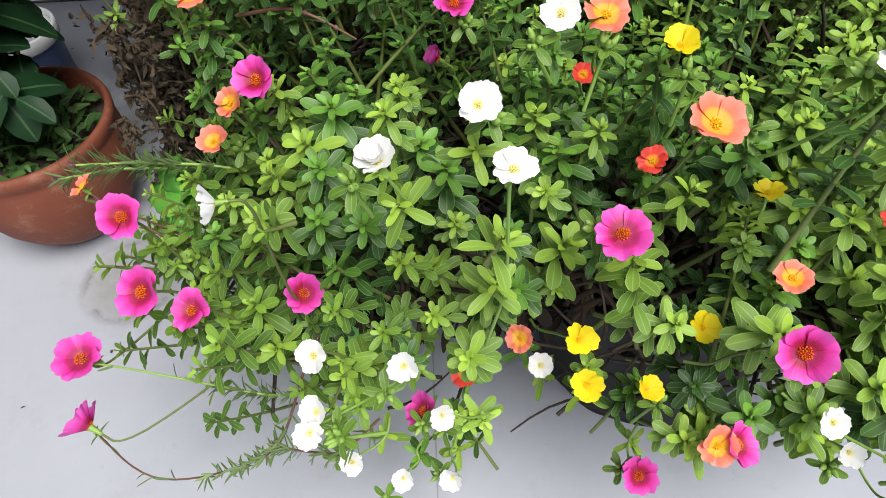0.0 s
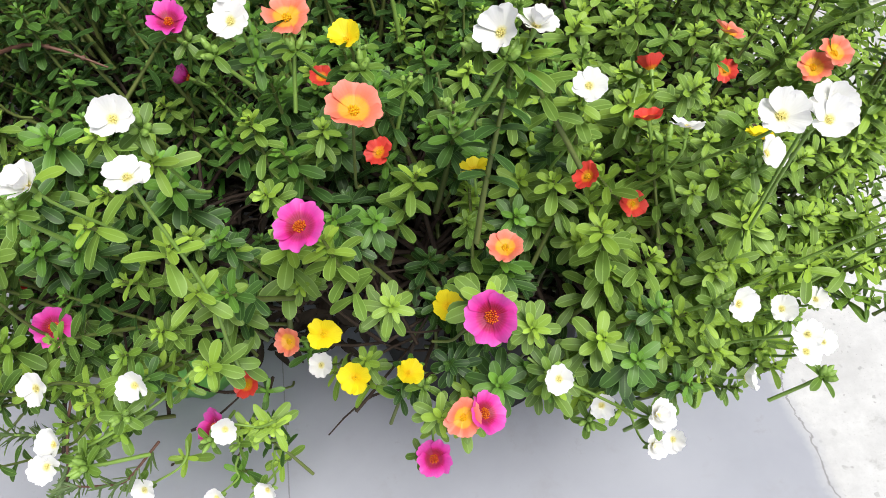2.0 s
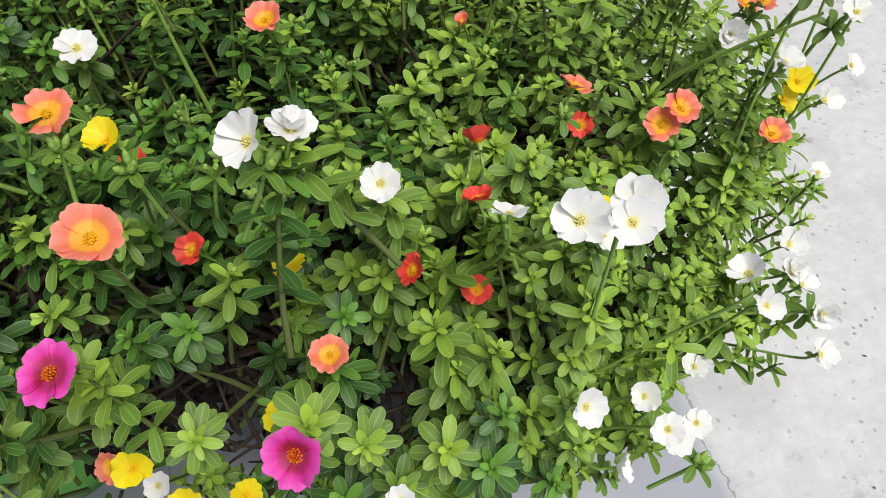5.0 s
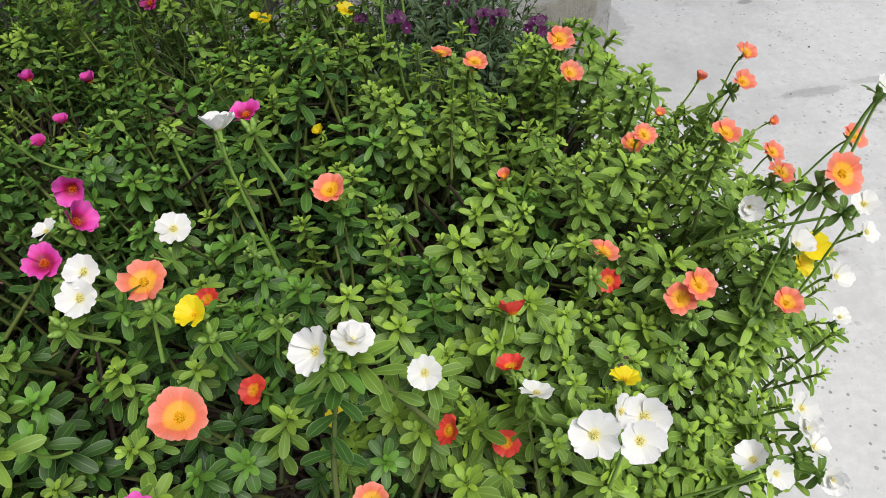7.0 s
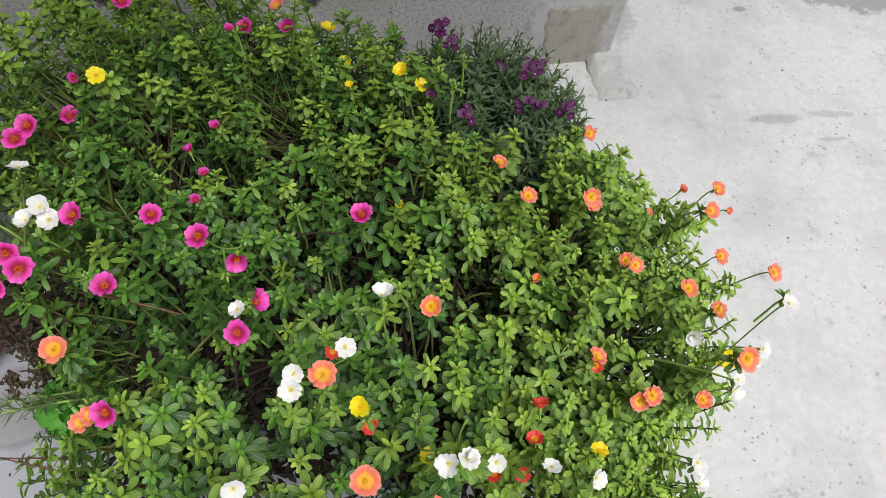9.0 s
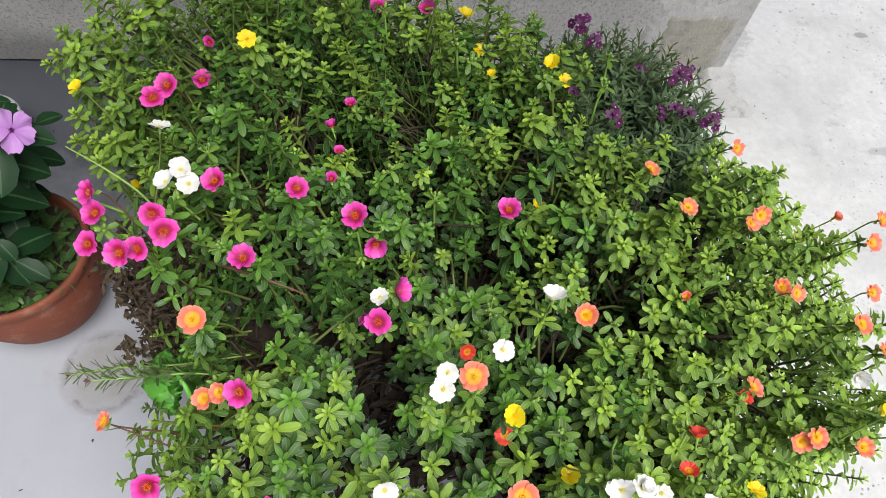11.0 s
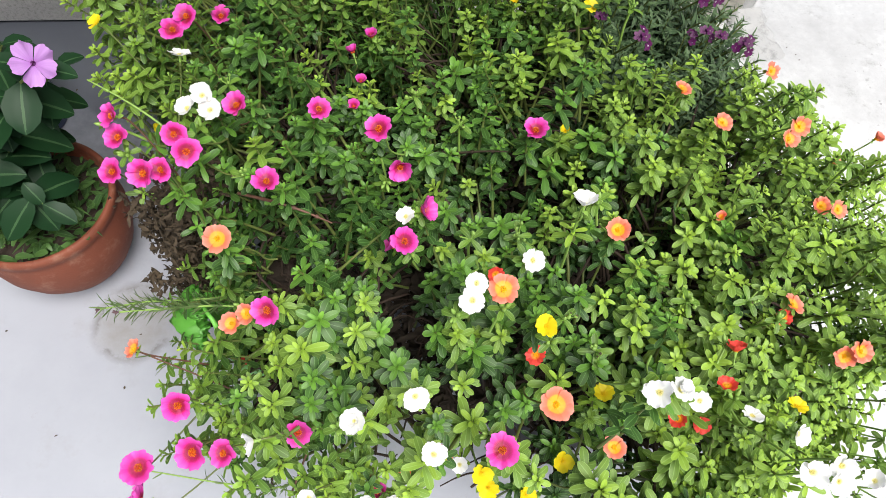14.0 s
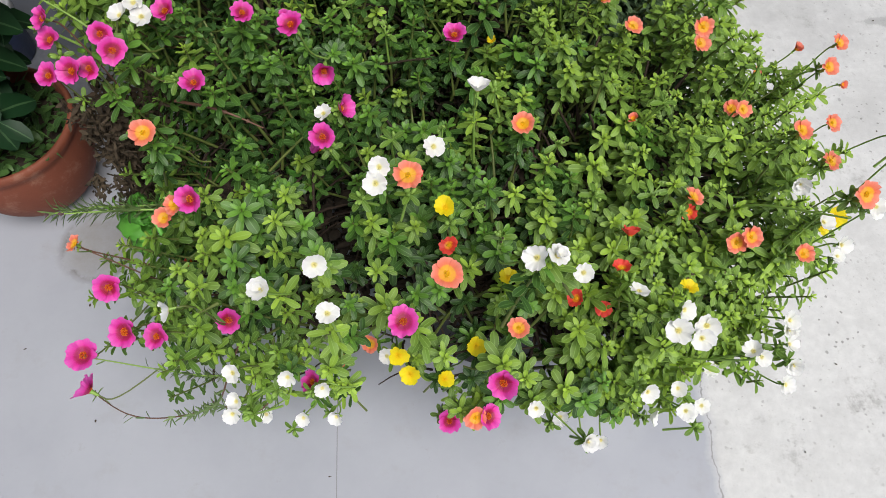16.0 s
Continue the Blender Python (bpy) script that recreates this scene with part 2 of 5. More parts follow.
    base = n.mix(n.math("MULTIPLY", n.math("MAXIMUM", crack, joint), 0.62), base, (0.15, 0.145, 0.14))
    dx, dy = n.math("ADD", x, 0.395), n.math("SUBTRACT", y, 0.498)
    far = n.math("SQRT", n.math("ADD", n.math("MULTIPLY", dx, dx), n.math("MULTIPLY", dy, dy)))
    far = n.math("ADD", far, n.math("MULTIPLY", wander, 1.3))
    blot = n.math("MULTIPLY", n.math("SUBTRACT", 0.075, far), 26.0, True)
    hoop_noise = n.ramp(n.noise(18.0, 6.0, 0.7), ((0.45, (0, 0, 0)), (0.65, (1, 1, 1))))
    hoop = n.math("SUBTRACT", 1.0, n.math("MULTIPLY", n.math("ABSOLUTE", n.math("SUBTRACT", far, 0.06)), 90.0), True)
    base = n.mix(n.math("MULTIPLY", n.math("MULTIPLY", blot, n.noise(30.0, 7.0, 0.75)), 1.1), base, (0.2, 0.19, 0.17))
    base = n.mix(n.math("MULTIPLY", n.math("MULTIPLY", hoop, hoop_noise), 0.9), base, (0.1, 0.093, 0.08))
    n.colour(base)
    n.link(n.ramp(side, ((0.0, (0.42, 0.42, 0.42)), (1.0, (0.85, 0.85, 0.85)))), n.bsdf.inputs["Roughness"])
    n.bump(n.mix(side, n.mix(0.9, fine, (0.5, 0.5, 0.5)), n.math("SUBTRACT", n.mix(0.6, fine, grit), pits)), 0.3, 0.0015)
    return n.mat


def wall_material():
    """Rough cement plaster, grey and worn, with black mould high on it."""
    n = Nodes("rough_render")
    c = n.tree.nodes.new("ShaderNodeTexCoord")
    sep = n.tree.nodes.new("ShaderNodeSeparateXYZ")
    n.link(c.outputs["Object"], sep.inputs[0])
    x, z = sep.outputs["X"], sep.outputs["Z"]
    fine = n.noise(150.0, 6.0, 0.8)
    base = n.mix(n.ramp(n.noise(4.0, 8.0, 0.7), ((0.35, (0, 0, 0)), (0.68, (1, 1, 1)))), (0.5, 0.5, 0.49), (0.72, 0.72, 0.705))
    base = n.mix(n.ramp(fine, ((0.38, (0, 0, 0)), (0.5, (1, 1, 1)))), (0.3, 0.3, 0.29), base)
    pits = n.math("LESS_THAN", n.noise(95.0, 3.0, 0.6), 0.36)
    base = n.mix(n.math("MULTIPLY", pits, 0.6), base, (0.15, 0.15, 0.145))
    ragged = n.math("MULTIPLY", n.math("SUBTRACT", n.noise(9.0, 7.0, 0.7), 0.5), 0.22)
    high = n.math("MULTIPLY", n.math("SUBTRACT", n.math("ADD", z, ragged), 0.215), 60.0, True)
    band = n.math("MULTIPLY", n.math("LESS_THAN", n.math("ADD", x, ragged), -0.46), n.math("GREATER_THAN", n.math("ADD", x, ragged), -1.1))
    mould = n.math("MULTIPLY", high, band)
    # dark damp band along the wall's left foot
    darkened = n.math("MULTIPLY", n.math("SUBTRACT", 0.1, n.math("ADD", z, n.math("MULTIPLY", ragged, 0.4))), 18.0, True)
    darkened = n.math("MULTIPLY", n.math("MULTIPLY", darkened, n.math("LESS_THAN", x, -0.6)), 0.6)
    streak = n.math("MULTIPLY", n.ramp(n.noise(16.0, 8.0, 0.8), ((0.54, (0, 0, 0)), (0.72, (1, 1, 1)))), 0.4)
    base = n.mix(streak, base, (0.22, 0.22, 0.215))
    base = n.mix(darkened, base, (0.14, 0.14, 0.145))
    base = n.mix(n.math("MULTIPLY", mould, 0.92), base, n.mix(fine, (0.012, 0.012, 0.012), (0.07, 0.07, 0.065)))
    n.colour(base)
    n.rough(0.9)
    n.bump(n.mix(0.4, fine, n.noise(300.0, 4.0, 0.8)), 1.0, 0.006)
    return n.mat


def clay_material():
    """Fired clay, redder and damp in patches, with pale lime bloom."""
    n = Nodes("terracotta")
    c = n.tree.nodes.new("ShaderNodeTexCoord")
    sep = n.tree.nodes.new("ShaderNodeSeparateXYZ")
    n.link(c.outputs["Object"], sep.inputs[0])
    base = n.mix(n.noise(14.0, 6.0), (0.12, 0.03, 0.014), (0.23, 0.062, 0.028))
    base = n.mix(n.math("MULTIPLY", n.ramp(n.noise(30.0, 8.0, 0.75), ((0.52, (0, 0, 0)), (0.7, (1, 1, 1)))), 0.5), base, (0.33, 0.19, 0.13))
    foot = n.math("SUBTRACT", 0.022, n.math("ADD", sep.outputs["Z"], n.math("MULTIPLY", n.math("SUBTRACT", n.noise(24.0, 5.0), 0.5), 0.03)))
    base = n.mix(n.math("MULTIPLY", n.math("MULTIPLY", foot, 90.0, True), 0.6), base, (0.3, 0.24, 0.2))
    base = n.mix(n.math("MULTIPLY", n.ramp(n.noise(160.0, 5.0, 0.7), ((0.58, (0, 0, 0)), (0.7, (1, 1, 1)))), 0.4), base, (0.1, 0.03, 0.016))
    n.colour(base)
    n.rough(0.72)
    n.bump(n.mix(0.5, n.noise(60.0, 6.0), n.noise(350.0)), 0.35, 0.002)
    return n.mat


TERRACOTTA = clay_material()
SOIL = plain_material("dark_soil", (0.02, 0.014, 0.01), (0.06, 0.042, 0.03), 120, 0.95, 0.9)
BAG = plain_material("green_plastic", (0.12, 0.45, 0.05), (0.22, 0.58, 0.1), 30, 0.38, 0.3)
BAG_BLACK = plain_material("black_plastic", (0.008, 0.008, 0.008), (0.015, 0.015, 0.013), 20, 0.8, 0.15)


def smear_material(name, light, dark, stain):
    """Trowelled cement with blotches and damp stains."""
    n = Nodes(name)
    base = n.mix(n.noise(9.0, 8.0, 0.7), dark, light)
    base = n.mix(n.math("MULTIPLY", n.ramp(n.noise(34.0, 9.0, 0.8), ((0.5, (0, 0, 0)), (0.66, (1, 1, 1)))), 0.7), base, stain)
    n.colour(base)
    n.rough(0.9)
    n.bump(n.mix(0.5, n.noise(40.0, 8.0, 0.75), n.noise(240.0, 4.0)), 0.8, 0.006)
    return n.mat


CEMENT_PATCH = smear_material("smooth_cement", (0.42, 0.41, 0.355), (0.3, 0.29, 0.24), (0.2, 0.195, 0.175))
CEMENT_SMEAR = smear_material("pale_mortar", (0.52, 0.52, 0.51), (0.4, 0.4, 0.39), (0.22, 0.22, 0.215))
WITHERED = plain_material("withered_petal", (0.07, 0.03, 0.05), (0.16, 0.1, 0.09), 300, 0.85, 0.4)
# dry leaf brown taken near black, so gaps in the bush look shaded
GAP_THATCH = plain_material("dark_gap_thatch", (0.008, 0.006, 0.004), (0.036, 0.025, 0.014), 120, 0.95, 0.5)


# ---- mesh helpers ----
def obj(name, mesh, parent=None, m=None, label=""):
    ob = new(name, mesh)
    if parent is not None:
        ob.parent = parent
    if m is not None:
        ob.matrix_basis = m
    if label:
        tagged(ob, label)
    return ob


def part(name, bm, material, parent=None, label="", smooth=True):
    mesh = bpy.data.meshes.new(name)
    bm.normal_update()
    bm.to_mesh(mesh)
    bm.free()
    mesh.materials.append(material)
    if smooth:
        mesh.shade_smooth()
    return obj(name, mesh, parent, None, label)


def thing(name, at, label, category, group="", kind=""):
    ob = new(name)
    ob.location = at
    return tagged(ob, label, category, group, kind)


class Piece:
    """Quads in arrays: corners, faces, rib (0 at a leaf's middle, 1 at its edge), youth, material slot."""

    def __init__(self):
        self.v, self.f, self.rib, self.youth, self.slot, self.n = [], [], [], [], [], 0

    def put(self, v, f, rib, youth, slot):
        v = np.asarray(v, float)
        self.v.append(v)
        self.f.append(np.asarray(f) + self.n)
        self.rib.append(np.broadcast_to(np.asarray(rib, float), len(v)))
        self.youth.append(np.broadcast_to(np.asarray(youth, float), len(v)))
        self.slot.append(np.full(len(f), slot))
        self.n += len(v)

    def done(self):
        for k in ("v", "f", "rib", "youth", "slot"):
            setattr_list(self, k)
        return self

    def add_piece(self, other, m, youth=0.0, slot=0):
        m = np.array(m)
        self.put(other.v @ m[:3, :3].T + m[:3, 3], other.f, other.rib, np.clip(other.youth + youth, 0, 1), 0)
        self.slot[-1] = np.where(other.slot == 0, slot, other.slot)

    def mesh(self, name, materials):
        v, f = np.concatenate(self.v) if isinstance(self.v, list) else self.v, np.concatenate(self.f) if isinstance(self.f, list) else self.f
        rib = np.concatenate(self.rib) if isinstance(self.rib, list) else self.rib
        youth = np.concatenate(self.youth) if isinstance(self.youth, list) else self.youth
        slot = np.concatenate(self.slot) if isinstance(self.slot, list) else self.slot
        me = bpy.data.meshes.new(name)
        me.vertices.add(len(v))
        me.vertices.foreach_set("co", v.astype(np.float32).ravel())
        me.loops.add(f.size)
        me.loops.foreach_set("vertex_index", f.astype(np.int32).ravel())
        me.polygons.add(len(f))
        me.polygons.foreach_set("loop_start", np.arange(0, f.size, 4, dtype=np.int32))
        me.polygons.foreach_set("material_index", slot.astype(np.int32))
        me.polygons.foreach_set("use_smooth", np.ones(len(f), dtype=bool))
        for key, values in (("rib", rib), ("youth", youth)):
            a = me.attributes.new(key, "FLOAT", "POINT")
            a.data.foreach_set("value", values.astype(np.float32))
        for mat in materials:
            me.materials.append(mat)
        me.update(calc_edges=True)
        return me


def setattr_list(piece, key):
    value = {"v": piece.v, "f": piece.f, "rib": piece.rib, "youth": piece.youth, "slot": piece.slot}[key]
    joined = np.concatenate(value)
    if key == "v":
        piece.v = joined
    elif key == "f":
        piece.f = joined
    elif key == "rib":
        piece.rib = joined
    elif key == "youth":
        piece.youth = joined
    else:
        piece.slot = joined


SPATULATE = ((0.0, 0.36), (0.22, 0.62), (0.46, 0.9), (0.66, 1.0), (0.83, 0.92), (0.945, 0.6), (1.0, 0.14))
LANCE = ((0.0, 0.2), (0.25, 0.8), (0.5, 1.0), (0.8, 0.6), (1.0, 0.06))
ELLIPSE = ((0.0, 0.1), (0.2, 0.72), (0.5, 1.0), (0.78, 0.8), (0.93, 0.4), (1.0, 0.06))
NEEDLE = ((0.0, 0.6), (0.4, 1.0), (0.8, 0.8), (1.0, 0.1))


def leaf(piece, m, length, width, outline=SPATULATE, curl=0.25, fold=0.12, youth=0.0, slot=0, ripple=0.0):
    """One leaf along +y of the pose m, its upper side +z."""
    rows = len(outline)
    v, rib = [], []
    for k, (s, w) in enumerate(outline):
        y = s * length
        z = -curl * length * s * s
        for a in (-1.0, -0.5, 0.0, 0.5, 1.0) if outline is ELLIPSE else (-1.0, 0.0, 1.0):
            bend = ripple * length * math.sin(s * 9 + a * 2)
            v.append((a * w * width / 2, y, z + abs(a) * fold * w * width + bend * abs(a)))
            rib.append(abs(a))
    cols = len(v) // rows
    f = [(r * cols + c, r * cols + c + 1, (r + 1) * cols + c + 1, (r + 1) * cols + c) for r in range(rows - 1) for c in range(cols - 1)]
    m = np.array(m)
    piece.put(np.array(v) @ m[:3, :3].T + m[:3, 3], f, rib, youth, slot)


def tube(piece, points, r0, r1, sides=5, slot=1):
    """A stem through the points, tapering."""
    pts = np.array(points, float)
    ways = np.gradient(pts, axis=0)
    ways /= np.linalg.norm(ways, axis=1)[:, None] + 1e-9
    ref = np.array((0.0, 0.0, 1.0)) if abs(ways[0][2]) < 0.9 else np.array((1.0, 0.0, 0.0))
    ring = []
    for k, (p, w) in enumerate(zip(pts, ways)):
        a = np.cross(w, ref)
        a /= np.linalg.norm(a) + 1e-9
        b = np.cross(w, a)
        r = r0 + (r1 - r0) * k / (len(pts) - 1)
        for i in range(sides):
            t = 2 * math.pi * i / sides
            ring.append(p + r * (a * math.cos(t) + b * math.sin(t)))
    f = [(k * sides + i, k * sides + (i + 1) % sides, (k + 1) * sides + (i + 1) % sides, (k + 1) * sides + i) for k in range(len(pts) - 1) for i in range(sides)]
    piece.put(ring, f, 0.5, 0.3, slot)


def bend_line(a, b, lift, steps=6):
    """A stem's bowed way from a to b."""
    a, b = np.array(a, float), np.array(b, float)
    t = np.linspace(0, 1, steps)[:, None]
    return a + (b - a) * t + np.array(lift) * (4 * t * (1 - t))


def turned(to, at=(0, 0, 0), spin=0.0, size=1.0):
    """The pose whose +z looks along to."""
    q = Vector(to).normalized().to_track_quat("Z", "Y")
    return Matrix.Translation(at) @ q.to_matrix().to_4x4() @ Matrix.Rotation(spin, 4, "Z") @ Matrix.Scale(size, 4)


def leaf_pose(spin, lift, at=(0, 0, 0)):
    """A leaf that leaves the stem at a spin round it, lifted by degrees from level."""
    return Matrix.Translation(at) @ Matrix.Rotation(spin, 4, "Z") @ Matrix.Rotation(radians(lift), 4, "X")


# ---- ground and wall ----
WALL_TURN = math.atan(0.0803)


def build_ground():
    bm = bmesh.new()
    bmesh.ops.create_grid(bm, x_segments=8, y_segments=8, size=60)
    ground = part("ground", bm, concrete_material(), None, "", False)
    tagged(ground, "cement yard floor, grey and smooth beside pale bare concrete", "floor", kind="structure")


def build_wall():
    bm = bmesh.new()
    bmesh.ops.create_cube(bm, size=1)
    length, thick, high = 2.2, 0.2, 2.25
    for v in bm.verts:
        v.co = Vector(((v.co.x - 0.5) * length, (v.co.y + 0.5) * thick, (v.co.z + 0.5) * high))
    bmesh.ops.bevel(bm, geom=[e for e in bm.edges], offset=0.008, segments=2, affect="EDGES")
    wall = part("wall_north", bm, wall_material(), None, "", False)
    wall.matrix_basis = Matrix.Translation((0.675, 1.217, 0.0)) @ Matrix.Rotation(WALL_TURN, 4, "Z")
    tagged(wall, "rough grey rendered wall with black mould stains", "wall", kind="structure")


def build_shade_wall():
    """Plain unseen wall added at the left to keep sky light off the corner."""
    bm = bmesh.new()
    bmesh.ops.create_cube(bm, size=1)
    for v in bm.verts:
        v.co = Vector(((v.co.x - 0.5) * 0.2 - 0.83, (v.co.y - 0.5) * 1.3 + 1.25, (v.co.z + 0.5) * 2.25))
    bmesh.ops.bevel(bm, geom=[e for e in bm.edges], offset=0.008, segments=2, affect="EDGES")
    wall = part("shade_wall", bm, wall_material(), None, "", False)
    tagged(wall, "unseen grey rendered wall added to block sky light", "wall", kind="structure")


def build_shade_slab():
    """Unseen slab added overhead to shade the wall and the corner."""
    bm = bmesh.new()
    bmesh.ops.create_cube(bm, size=1)
    for v in bm.verts:
        v.co = Vector(((v.co.x - 0.5) * 4.2 + 1.3, (v.co.y + 0.5) * 1.08 + 0.34, v.co.z * 0.1 + 2.3))
    bmesh.ops.bevel(bm, geom=[e for e in bm.edges], offset=0.01, segments=2, affect="EDGES")
    roof = part("shade_slab", bm, CEMENT_PATCH, None, "", False)
    tagged(roof, "unseen grey slab added overhead to shade the wall and corner", "roof", kind="structure")


build_ground()
build_wall()
build_shade_wall()
build_shade_slab()

# ---- the bush: its outline and height ----
HEART = (0.13, 0.53)
RIM = ((0, 0.47), (20, 0.43), (45, 0.39), (60, 0.41), (90, 0.43), (115, 0.51), (130, 0.55), (147, 0.57), (155, 0.55), (165, 0.46), (173, 0.38),
       (192, 0.335), (210, 0.36), (222, 0.41), (233, 0.39), (246, 0.36), (260, 0.34), (279, 0.35), (299, 0.4), (314, 0.41), (325, 0.42), (338, 0.46), (360, 0.47))
RIM_ANGLE, RIM_REACH = np.array([a for a, _ in RIM]), np.array([r for _, r in RIM])


def reach(angle):
    return float(np.interp(math.degrees(angle) % 360, RIM_ANGLE, RIM_REACH))


def lowest(angle):
    """How low the leaves hang at the rim: lowest in front."""
    d = math.degrees(angle) % 360
    return float(np.interp(d, (0, 60, 120, 180, 225, 250, 290, 320, 360), (0.26, 0.24, 0.26, 0.29, 0.3, 0.33, 0.31, 0.26, 0.26)))


VALLEYS = ((0.2, 0.47, 0.085, 0.05), (0.1, 0.5, 0.06, 0.04), (0.115, 0.3, 0.04, 0.025), (-0.03, 0.42, 0.055, 0.045), (0.26, 0.36, 0.05, 0.03), (-0.07, 0.66, 0.06, 0.04), (0.3, 0.6, 0.05, 0.04))


def canopy(angle, share):
    top = 0.425 + 0.05 * noise.noise(Vector((math.cos(angle) * share * 4.5, math.sin(angle) * share * 4.5, 4.2)))
    top += 0.06 * max(0.0, share - 0.45) * max(0.0, math.sin(angle)) * 2 * max(0.0, 0.3 - math.cos(angle))
    low = lowest(angle)
    high = low + (top - low) * (1 - share ** 8)
    x, y = HEART[0] + reach(angle) * share * math.cos(angle), HEART[1] + reach(angle) * share * math.sin(angle)
    return high - sum(deep * math.exp(-((x - vx) ** 2 + (y - vy) ** 2) / r ** 2) for vx, vy, r, deep in VALLEYS)


def spot(angle, share, deep=0.0):
    r = reach(angle) * share
    return Vector((HEART[0] + r * math.cos(angle), HEART[1] + r * math.sin(angle), canopy(angle, share) - deep))


def outward(p, up=1.0):
    """The way a shoot or a flower at p looks: up in the middle, out at the rim."""
    a = math.atan2(p[1] - HEART[1], p[0] - HEART[0])
    share = min(1.1, math.hypot(p[0] - HEART[0], p[1] - HEART[1]) / reach(a))
    low = max(0.0, (0.4 - p[2]) / 0.25)
    out = 0.18 * share + 0.42 * share ** 5 + 0.4 * low
    return Vector((math.cos(a) * out, math.sin(a) * out, up))


# ---- shoots ----
def make_shoot(rng, leaf_long, leaf_wide, whorls, step, around=3, lift_top=68, lift_low=-8, curl=0.3, tail=0.03):
    """A leafy shoot along +z, its tip at the origin: small young leaves stand at the tip, old ones spread below."""
    p = Piece()
    count, z = 0, 0.0
    bow = rng.uniform(-0.25, 0.25)
    for k in range(whorls):
        age = k / (whorls - 1)
        size = (0.26, 0.44, 0.64, 0.84, 1.0)[min(k, 4)] - 0.1 * max(0, age - 0.7)
        for i in range(around):
            spin = count * 2.399 + rng.uniform(-0.2, 0.2) if around == 3 else i * math.pi + k * 1.571 + rng.uniform(-0.25, 0.25)
            count += 1
            lift = lift_top + (lift_low - lift_top) * min(1.0, k / 4.2) + rng.uniform(-9, 9)
            l = leaf_long * size * rng.uniform(0.88, 1.18)
            at = (bow * z * z * 6, 0, z - i * step * 0.2)
            youth = (1.0, 0.97, 0.84, 0.56, 0.28, 0.14, 0.07)[min(k, 6)] * rng.uniform(0.75, 1.0)
            leaf(p, leaf_pose(spin, lift, at), l, leaf_wide * size * rng.uniform(0.85, 1.1), SPATULATE, curl * rng.uniform(0.3, 1.3), 0.14, youth)
        z -= step * (0.2, 0.28, 0.4, 0.6, 0.95, 1.4, 1.6)[min(k, 6)]
    tube(p, [(bow * q * q * 6, 0, q) for q in (0.0, z * 0.4, z * 0.75, z, z - tail)], 0.0009, 0.0017, 5, 1)
    return p.done()


rng = random.Random(5)
ROUND_SHOOTS = [make_shoot(rng, rng.uniform(0.0145, 0.0172), rng.uniform(0.0062, 0.0075), rng.randint(7, 9), 0.0085, 3, 66, 6) for _ in range(10)]
SLIM_SHOOTS = [make_shoot(rng, rng.uniform(0.0126, 0.0152), rng.uniform(0.0051, 0.0062), rng.randint(7, 9), 0.0078, 3, 64, 6, 0.2) for _ in range(12)]
LOOSE_SHOOTS = [make_shoot(rng, rng.uniform(0.0145, 0.018), rng.uniform(0.006, 0.0073), rng.randint(9, 12), 0.0095, 2, 60, 14) for _ in range(6)]

PLANTS = {
    "left_back": ((-0.10, 0.60, 0.24), "bushy purslane with bright pink flowers in a green grow bag"),
    "left_front": ((-0.06, 0.40, 0.24), "sprawling purslane with white and pink flowers hanging over the rim"),
    "middle": ((0.17, 0.36, 0.24), "purslane with yellow, coral and white flowers in a grow bag"),
    "right_front": ((0.27, 0.36, 0.24), "purslane with clusters of white flowers on long stalks"),
    "right": ((0.30, 0.50, 0.24), "purslane with coral orange flowers leaning over pale concrete"),
    "back": ((0.10, 0.76, 0.24), "upright purslane with yellow flowers beside the rough wall"),
}
CROWNS = {"left_back": (-0.17, 0.62), "left_front": (-0.05, 0.28), "middle": (0.16, 0.33), "right_front": (0.37, 0.25), "right": (0.42, 0.5), "back": (0.1, 0.78)}
TONES = (LEAF, LEAF_PALE_LIT, LEAF_SHADED)


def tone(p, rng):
    """Which of the three leaf greens, light painted in: paler in front and on the open side, shaded in the middle and
    by the wall.
    """
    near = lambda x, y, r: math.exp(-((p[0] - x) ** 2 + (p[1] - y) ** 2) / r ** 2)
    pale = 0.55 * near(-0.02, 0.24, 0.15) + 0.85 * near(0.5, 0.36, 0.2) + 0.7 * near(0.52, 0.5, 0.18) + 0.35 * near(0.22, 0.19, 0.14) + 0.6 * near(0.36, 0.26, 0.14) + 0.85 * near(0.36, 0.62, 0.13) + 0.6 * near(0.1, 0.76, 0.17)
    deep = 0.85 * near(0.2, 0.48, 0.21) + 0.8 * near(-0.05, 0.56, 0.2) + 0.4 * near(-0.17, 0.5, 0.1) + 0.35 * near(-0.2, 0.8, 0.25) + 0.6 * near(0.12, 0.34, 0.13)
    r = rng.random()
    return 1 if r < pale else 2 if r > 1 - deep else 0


plants = {k: thing("purslane_plant", at, label, "plant", "flowering purslane plants") for k, (at, label) in PLANTS.items()}


def owner(p):
    return min(CROWNS, key=lambda k: (CROWNS[k][0] - p[0]) ** 2 + (CROWNS[k][1] - p[1]) ** 2)


def hides(p, q):
    """Whether a shoot tip at p would grow over the open face of a flower at q."""
    d = p - Vector(q)
    for way in (Vector((0, -0.4, 0.92)), Vector((0, -0.75, 0.66))):
        along = d.dot(way)
        if -0.004 < along < 0.095 and (d - way * along).length < 0.025:
            return True
    return False


